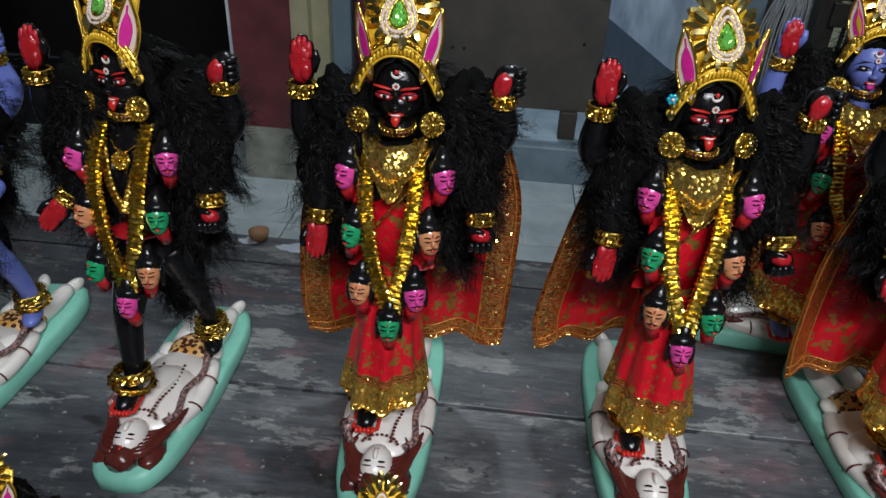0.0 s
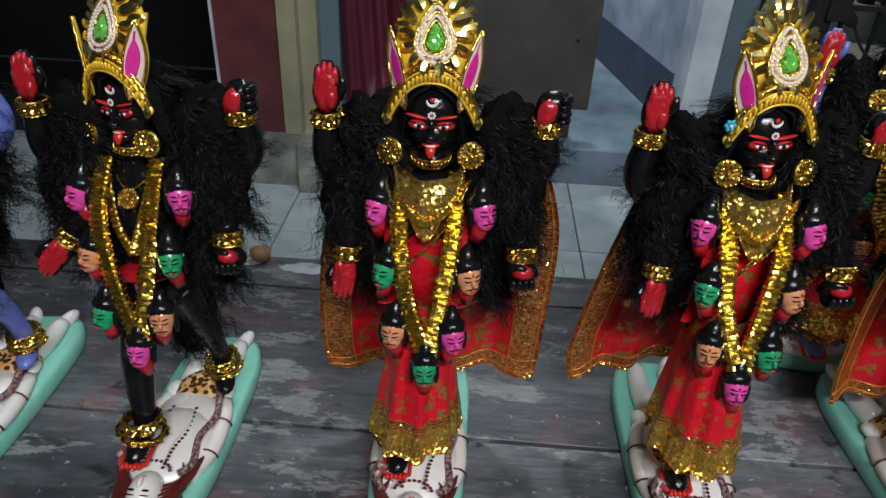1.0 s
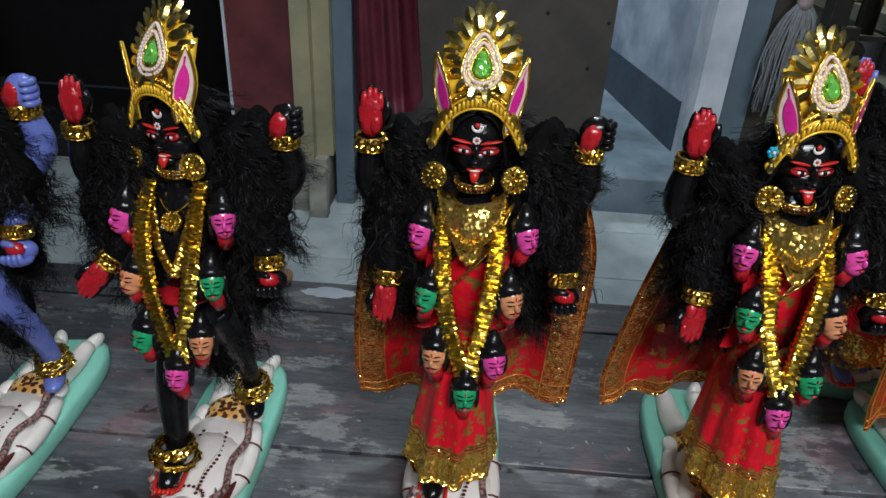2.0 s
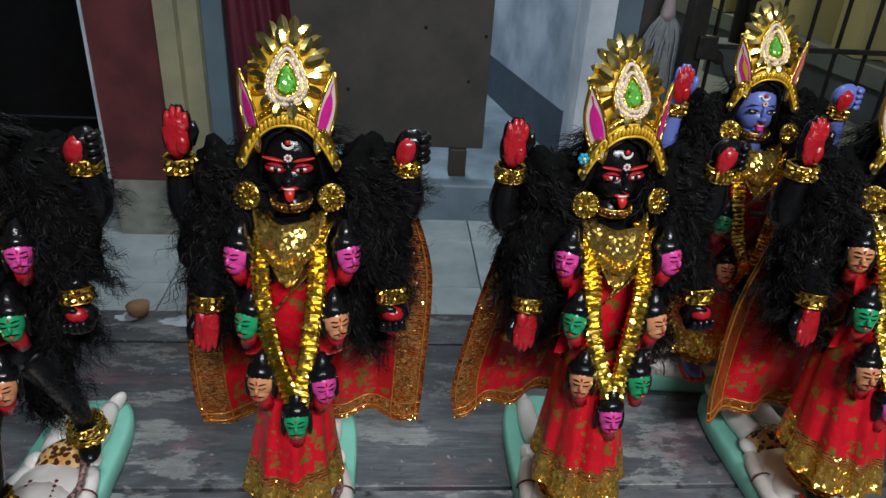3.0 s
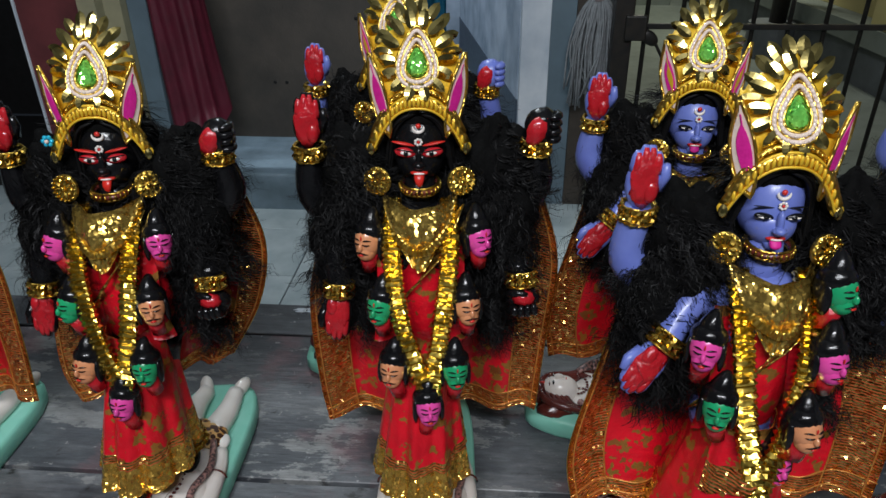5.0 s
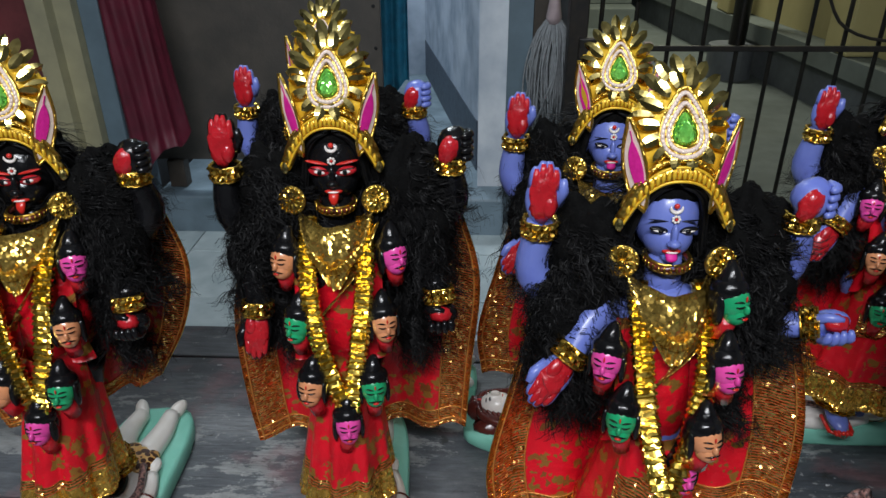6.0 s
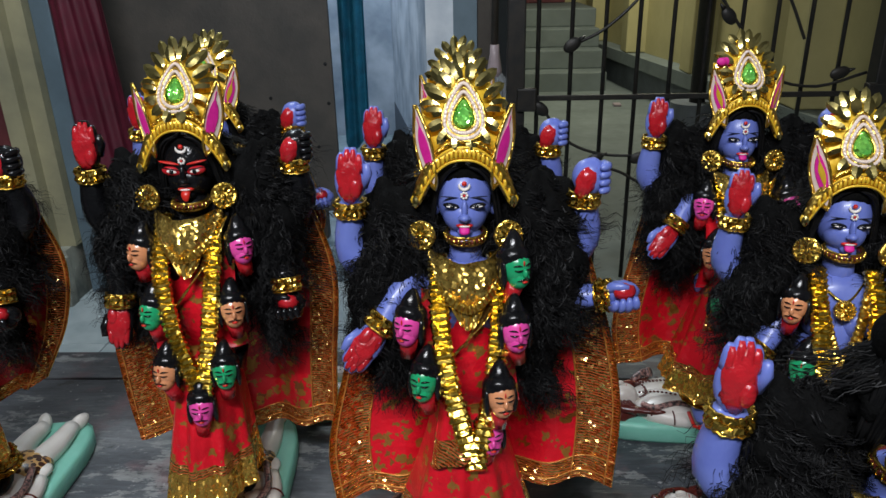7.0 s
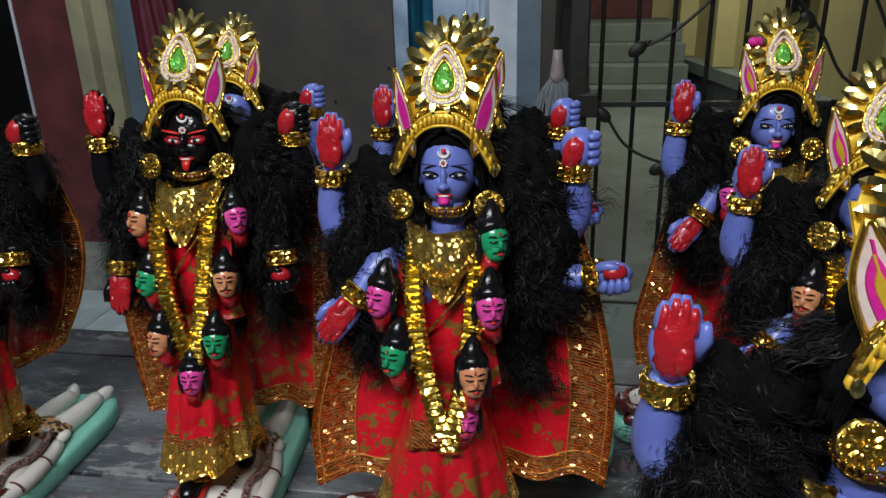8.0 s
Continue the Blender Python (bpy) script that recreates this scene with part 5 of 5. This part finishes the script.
            for i in range(nu):
                u = i / (nu - 1)
                p = lerp(left, right, u)
                sag = -0.012 * math.sin(math.pi * u) * t
                wave = 0.007 * t * math.sin(u * 24 + seed) + 0.004 * math.sin(u * 11 + 4 * t + seed)
                front = -0.036 * (2 * abs(u - 0.5)) ** 3 * (0.45 + 0.3 * t + 0.25 * math.sin(seed * 1.7) * t)
                g[i, j] = (p[0], 0.052 + wave + front + (-0.03 if across else 0.008) * t, p[2] + sag)
        b.sheet(g, "cloth", 0.0012, lambda i, j: "brocade" if (i < 6 or i >= nu - 7 or j >= nv - 4) else "cloth")
        for rim in (g[1], g[6], g[-2], g[-7], g[:, -2], g[:, -4]):
            mk("cloth_veil", "border_braid").tube(np.array(rim) + np.array((0, -0.0012, 0)), 0.0009, "braid", 4)
        b = mk("cloth_dress", "sash")
        # sash over one shoulder
        sash = np.zeros((12, 5, 3))
        for i in range(12):
            t = i / 11
            p = curve_through([(0.03, -0.018, 0.375), (0.01, -0.04, 0.335), (-0.018, -0.04, 0.3), (-0.036, -0.02, 0.27)], 12)[i]
            for j in range(5):
                sash[i, j] = p + np.array((0.006, -0.001, 0.008)) * (j - 2) * 0.75
        b.sheet(sash, "lace", 0.0016)
        for s in (-1, 1):
            b = mk("cloth_dress", "drape")
            pan = np.zeros((10, 5, 3))
            for i in range(10):
                p = curve_through([(s * 0.03, -0.018, 0.36), (s * 0.03, -0.036, 0.3), (s * 0.036, -0.034, 0.25)], 10)[i]
                for j in range(5):
                    pan[i, j] = p + np.array((0.005, 0.001 * j, 0.0)) * (j - 2)
            b.sheet(pan, "cloth", 0.0014)
    else:
        b.blob((0, -0.028, 0.268), (0.03, 0.02, 0.006), "red")
        b.blob((0.0, -0.036, 0.255), (0.009, 0.008, 0.014), "pink")
    return things


COLORS = [("pink", "pink", "tan", "green", "green", "tan", "pink"), ("pink", "pink", "green", "tan", "tan", "pink", "green"), ("pink", "pink", "green", "tan", "tan", "green", "pink"),
          ("tan", "pink", "green", "tan", "tan", "green", "pink"), ("pink", "green", "pink", "pink", "green", "tan", "pink")]
ROW = [
    # skin, dressed, lying figure across, x, y, turn, head turn, colours, seed, size
    ("black", False, False, -0.254, 0.755, 0, -22, 0, 1, 0.985),
    ("black", True, False, 0.03, 0.757, 0, 0, 1, 2, 1.0),
    ("black", True, False, 0.332, 0.765, 1, 9, 2, 3, 0.995),
    ("black", True, False, 0.623, 0.775, 4, 0, 3, 4, 1.015),
    ("blue", True, True, 0.903, 0.676, 3, -3, 4, 5, 1.0),
    ("blue", True, True, 0.574, 0.985, -2, 0, 1, 6, 1.0),
    ("blue", True, True, 0.892, 0.885, -4, 0, 2, 7, 0.99),
    ("blue", True, True, 1.228, 0.935, 0, 0, 0, 8, 0.985),
    ("blue", False, False, -0.515, 0.77, 0, 8, 4, 9, 1.0),
    ("blue", False, True, 1.242, 0.7, -8, 0, 3, 10, 0.93),
    ("blue", True, True, 1.14, 0.415, -4, 22, 4, 11, 0.905),
    ("black", False, False, 0.077, 0.405, 0, 0, 0, 12, 0.5),
    ("black", False, False, -0.203, 0.39, 0, 0, 2, 13, 0.5),
]
TAGS = {
    "crown": ("tall gold crown with mirror petals and green gem", "crown", "crowns"),
    "earring": ("round gold beaded ear disc", "earring", "ear discs"),
    "necklace": ("gold collar and chain with a round pendant", "necklace", "necklaces"),
    "curly_wig": ("thick mass of curly black hair on the statue", "wig", "wigs"),
    "foil_garland": ("crimped shiny gold foil garland hanging to a point", "garland", "foil garlands"),
    "bangle": ("gold foil bangle round a statue limb", "bangle", "bangles"),
    "cloth_dress": ("red satin dress printed gold, with foil hem", "dress", "dresses"),
    "cloth_veil": ("red veil with gold brocade border behind the statue", "veil", "veils"),
}
for skin, dressed, across, x, y, turn, head, col, seed, size in ROW:
    m = pose(x, y, 0.0, 0, 0, turn)
    roots, wing = {}, None
    for thing, piece, built in statue(skin, dressed, across, seed, head, COLORS[col], size, 0.94 + 0.02 * (seed % 3), {6: 0.6, 2: 0.9, 4: 0.86}.get(seed, 1.0)):
        me = built.mesh(piece or thing, size)
        if piece and thing not in roots:
            roots[thing] = tagged(new(thing), *TAGS[thing])
            roots[thing].matrix_world = m
        ob = new(piece or thing, me)
        if piece:
            ob.parent = wing if piece in ("wing_border", "wing_felt") else roots[thing]
            wing = ob if piece == "wing" else wing
        else:
            ob.matrix_world = m
            if thing == "goddess_statue":
                words = ("small " if size < 0.8 else "") + "painted %s goddess statue " % skin + ("dressed in red" if dressed else "with bare body") + " on a mint base"
                tagged(ob, words, "statue", "statues on the table")
            else:
                tagged(ob, *TAGS[thing])


# ---- loose things beyond the table ----
def plywood_board():
    board = tagged(new("plywood_board"), "grey-brown plywood board closing a doorway, raised off the step", "board")
    bm = box_bm(-0.365, 0.446, 2.495, 2.515, -0.185, 1.52, 0.002)
    part("panel", bm, W["ply"], board)
    for x in (-0.3, 0.36):
        part("foot_block", box_bm(x - 0.03, x + 0.03, 2.48, 2.53, STEP, -0.1855, 0.004), W["post"], board, "small dark wooden block")
    for x, z in ((0.425, 0.33), (0.427, 0.2), (0.23, 0.22), (-0.06, 0.01), (-0.02, 0.01), (0.38, 0.05), (0.1, 0.6)):
        b = bmesh.new()
        bmesh.ops.create_uvsphere(b, u_segments=8, v_segments=6, radius=0.006)
        bmesh.ops.scale(b, vec=(1, 0.4, 1), verts=b.verts)
        bmesh.ops.translate(b, vec=(x, 2.4945, z), verts=b.verts)
        part("nail_head", b, W["dark"], board, "dark nail head", True)


plywood_board()


def sheet_object(name, grid, material, thick, label, category):
    b = Build()
    b.sheet(grid, "hair", thick)
    bm = bmesh.new()
    vs = [bm.verts.new(v) for v in np.concatenate(b.v)]
    for f in b.f:
        bm.faces.new([vs[i] for i in f])
    return obj(name, bm, material, None, label, category, smooth=True)


g = np.zeros((40, 24, 3))
for i in range(40):
    for j in range(24):
        u, t = i / 39, j / 23
        left, right = -0.375 + 0.02 * t, -0.265 + 0.12 * t
        g[i, j] = (left + (right - left) * u, 2.3 + (0.016 * math.sin(u * 11 + t * 1.6 + 1.5 * math.sin(u * 5 + t)) + 0.007 * math.sin(u * 27 - 5 * t) + 0.006 * math.sin(u * 6 + t * 14)) * (0.4 + 0.6 * t), 1.5 - (1.64 - 0.13 * u * u + 0.02 * math.sin(u * 9)) * t)
sheet_object("curtain", g, W["curtain"], 0.003, "maroon printed curtain hanging in folds beside the plywood", "curtain")
g = np.zeros((16, 20, 3))
for i in range(16):
    for j in range(20):
        u, t = i / 15, j / 19
        g[i, j] = (0.37 + 0.105 * u, 3.1 + 0.014 * math.sin(u * 13 + 3 * t), 1.9 - (1.98 + 0.03 * math.sin(u * 5)) * t)
sheet_object("hanging_cloth", g, W["teal"], 0.003, "dark teal cloth hanging in the doorway", "cloth")


def mop():
    ob = tagged(new("mop"), "grey string mop hung upside down on a pole", "mop")
    x, y = 0.985, 2.42
    part("handle", tube_bm([(x, y, 0.37), (x + 0.01, y, 1.3)], 0.011, 10), W["post"], ob, "dark wooden handle", True)
    part("collar", tube_bm([(x, y, 0.29), (x, y, 0.31), (x, y, 0.36), (x, y, 0.39)], [0.02, 0.024, 0.016, 0.014], 12), W["plastic"], ob, "pale pink plastic collar", True)
    fresh = np.random.default_rng(77)
    bm = bmesh.new()
    for k in range(110):
        a, r = fresh.uniform(0, 6.28), fresh.uniform(0.3, 1) ** 0.5
        ex, ey = 0.075 * r * math.cos(a), 0.04 * r * math.sin(a)
        ln = fresh.uniform(0.24, 0.36)
        p = curve_through([(x + ex * 0.2, y + ey * 0.2, 0.31), (x + ex * 0.75, y + ey * 0.8, 0.25), (x + ex + fresh.normal() * 0.008, y + ey, 0.15), (x + ex * 0.95 + fresh.normal() * 0.014, y + ey, 0.31 - ln)], 9)
        tube_bm(p, 0.0032, 5, bm)
    obj("mop_head", bm, W["mop"], ob, "grey cotton strands", kind="stuff", smooth=True)


mop()


def gate():
    ob = tagged(new("iron_gate"), "black iron bar gate with curled leaf ornaments", "gate")
    y = 2.34
    part("gate_post", box_bm(1.02, 1.075, y - 0.03, y + 0.03, FLOOR, 1.9, 0.004), W["iron"], ob, "thick black iron post")
    part("gate_post", box_bm(2.13, 2.175, y - 0.03, y + 0.03, FLOOR, 1.9, 0.004), W["iron"], ob, "thick black iron post")
    for k in range(16):
        x = 1.115 + 0.101 * k
        if 2.1 < x < 2.2:
            continue
        part("bar", tube_bm([(x, y, FLOOR + 0.04), (x, y, 1.85)], 0.0068, 8), W["iron"], ob, smooth=True)
    for z in (-0.42, 0.236, 1.5):
        part("rail", box_bm(1.07, 2.75, y - 0.022, y - 0.009, z - 0.008, z + 0.008, 0.002), W["iron"], ob)
    for x in (1.08, 2.13):
        part("latch", box_bm(x - 0.03, x + 0.03, y - 0.05, y - 0.02, 0.2, 0.27, 0.004), W["iron"], ob)
    vines = [[(1.1, 0.24), (1.13, 0.21), (1.2, 0.11), (1.31, 0.06), (1.45, 0.05)], [(1.23, 0.4), (1.31, 0.44), (1.4, 0.52), (1.48, 0.63), (1.5, 0.8)], [(1.6, 0.58), (1.66, 0.5), (1.72, 0.42), (1.8, 0.3), (1.95, 0.26), (2.1, 0.3)],
             [(1.28, 0.03), (1.38, 0.0), (1.46, -0.04), (1.52, -0.02)], [(2.2, 0.34), (2.3, 0.42), (2.42, 0.46)], [(1.78, 0.62), (1.85, 0.5), (1.9, 0.4)]]
    for v in vines:
        part("vine", tube_bm(curve_through([(a, y - 0.024, c) for a, c in v], 22), 0.0048, 7), W["iron"], ob, "curled iron rod", True)
    for x, z, a in ((1.125, 0.205, 140), (1.215, 0.395, 35), (1.44, 0.045, 20), (1.5, 0.66, 80), (1.67, 0.47, 130), (1.3, 0.04, 30), (1.56, 0.56, 50), (2.02, 0.3, 15), (1.83, 0.56, 120)):
        b = Build()
        d = np.array((math.cos(radians(a)), 0, math.sin(radians(a))))
        b.blob((x, y - 0.026, z), (0.03, 0.008, 0.019), "iron", (0, -a, 0), 12, 8)
        b.tube([np.array((x, y - 0.026, z)) + d * 0.026, np.array((x, y - 0.026, z)) + d * 0.045], [0.008, 0.002], "iron", 6)
        bm = bmesh.new()
        vs = [bm.verts.new(q) for q in np.concatenate(b.v)]
        for f in b.f:
            bm.faces.new([vs[i] for i in f])
        part("leaf", bm, W["iron"], ob, "cast iron leaf", True)


gate()


def yard_pole():
    ob = tagged(new("yard_pole"), "dark pole set in a round concrete footing in the yard", "pole")
    bm = bmesh.new()
    bmesh.ops.create_cone(bm, cap_ends=True, segments=28, radius1=0.14, radius2=0.135, depth=0.2)
    bmesh.ops.translate(bm, vec=(2.34, 4.75, FLOOR + 0.1), verts=bm.verts)
    part("footing", bm, W["cement"], ob, "round grey concrete footing")
    part("pole", tube_bm([(2.37, 4.75, FLOOR + 0.19), (2.37, 4.75, 2.6)], 0.05, 14), W["iron"], ob, "dark painted pole", True)


yard_pole()
b = Build()
fresh = np.random.default_rng(5)
for k in range(60):
    c = np.array((0.985 + fresh.normal() * 0.03, 2.56, 0.62 + abs(fresh.normal()) * 0.12))
    d, e = fresh.normal(size=3) * 0.011, fresh.normal(size=3) * 0.005
    b.almond(c, d, e, "hair", 0.001)
bm = bmesh.new()
vs = [bm.verts.new(q) for q in np.concatenate(b.v)]
for f in b.f:
    bm.faces.new([vs[i] for i in f])
obj("leaf_garland", bm, W["leaf"], None, "small green leaves hung on the wooden post", "leaves", "stuff")
obj("brick_scrap", box_bm(2.03, 2.09, 5.7, 5.78, FLOOR, FLOOR + 0.02, 0.006), W["plastic"], None, "dusty pink brick scrap on the yard floor", "brick")


# ---- boards of the table and tiles of the floor ----
def table():
    ob = tagged(new("plank_table"), "low wide table of weathered grey planks, stained with paint", "table")
    rows = [(-0.1, 0.204), (0.21, 0.494), (0.501, 0.783), (0.7895, 1.082), (1.087, 1.172)]
    for k, (y0, y1) in enumerate(rows):
        bm = bmesh.new()
        n = 60
        ring = []
        for i in range(n + 1):
            x = -1.7 + 3.9 * i / n
            w0, w1 = 0.0016 * noise.noise(Vector((x * 6, k, 0))), 0.0016 * noise.noise(Vector((x * 6, k + 9, 0)))
            ring.append([bm.verts.new(p) for p in ((x, y0 + w0, -0.03), (x, y0 + w0, -0.0012), (x, y0 + 0.0012 + w0, 0), (x, y1 - 0.0012 + w1, 0), (x, y1 + w1, -0.0012), (x, y1 + w1, -0.03))])
        for p, q in zip(ring, ring[1:]):
            for i in range(6):
                bm.faces.new((p[i], q[i], q[(i + 1) % 6], p[(i + 1) % 6]))
        bm.faces.new(ring[0][::-1])
        bm.faces.new(ring[-1])
        bmesh.ops.recalc_face_normals(bm, faces=bm.faces)
        part("plank", bm, W["wood"], ob)
    # near-black strips added below the joints so the gaps read as shaded
    for y in (0.207, 0.4975, 0.787, 1.085):
        part("gap_shade_strip", box_bm(-1.68, 2.18, y - 0.012, y + 0.012, -0.0445, -0.0305, 0.002), W["dark"], ob, "near-black strip added under a joint for its shade")
    for x in (-1.6, 0.3, 2.1):
        part("cross_beam", box_bm(x - 0.04, x + 0.04, -0.08, 1.15, -0.1, -0.045, 0.004), W["post"], ob)
        for y in (0.0, 1.06):
            part("leg", box_bm(x - 0.035, x + 0.035, y - 0.035, y + 0.035, FLOOR, -0.1005, 0.004), W["post"], ob)


table()


def paint_patch(x, y, sx, sy, seed):
    bm = bmesh.new()
    c = bm.verts.new((x, y, 0.0012))
    ring = []
    for i in range(40):
        a = 2 * math.pi * i / 40
        r = 1 + 0.45 * noise.noise(Vector((math.cos(a) * 2.2 + seed, math.sin(a) * 2.2, seed)))
        ring.append(bm.verts.new((x + sx * r * math.cos(a), y + sy * r * math.sin(a), 0.0008)))
    for i in range(40):
        bm.faces.new((c, ring[i], ring[(i + 1) % 40]))
    obj("paint_stain", bm, W["whitewash"], None, "dried white paint smear on the planks", "paint stain", group="paint stains")


paint_patch(-0.2, 1.14, 0.045, 0.016, 3)
paint_patch(-0.3, 1.15, 0.02, 0.012, 5)
paint_patch(0.39, 1.155, 0.03, 0.007, 8)
paint_patch(0.73, 1.15, 0.04, 0.012, 11)


def clay_lamp():
    ob = tagged(new("clay_cup"), "small pale clay cup lying on the planks", "cup")
    bm = tube_bm([(0, 0, 0), (0, 0, 0.006), (0, 0, 0.018), (0, 0, 0.024)], [0.012, 0.016, 0.019, 0.008], 16)
    part("bowl", bm, W["terracotta"], ob, smooth=True)
    ob.matrix_world = pose(-0.285, 1.16, 0.0)


clay_lamp()

tile_me = bpy.data.meshes.new("tile")
bm = box_bm(-0.148, 0.148, -0.148, 0.148, -0.008, 0.0, 0.0018)
bm.to_mesh(tile_me)
bm.free()
tile_me.materials.append(W["tile"])
ground_floor = bpy.data.objects["floor"]
for i in range(12):
    for j in range(5):
        ob = new("tile", tile_me)
        ob.parent = ground_floor
        ob.matrix_world = pose(-2.45 + 0.3 * i, 1.27 + 0.3 * j - 0.07, FLOOR)
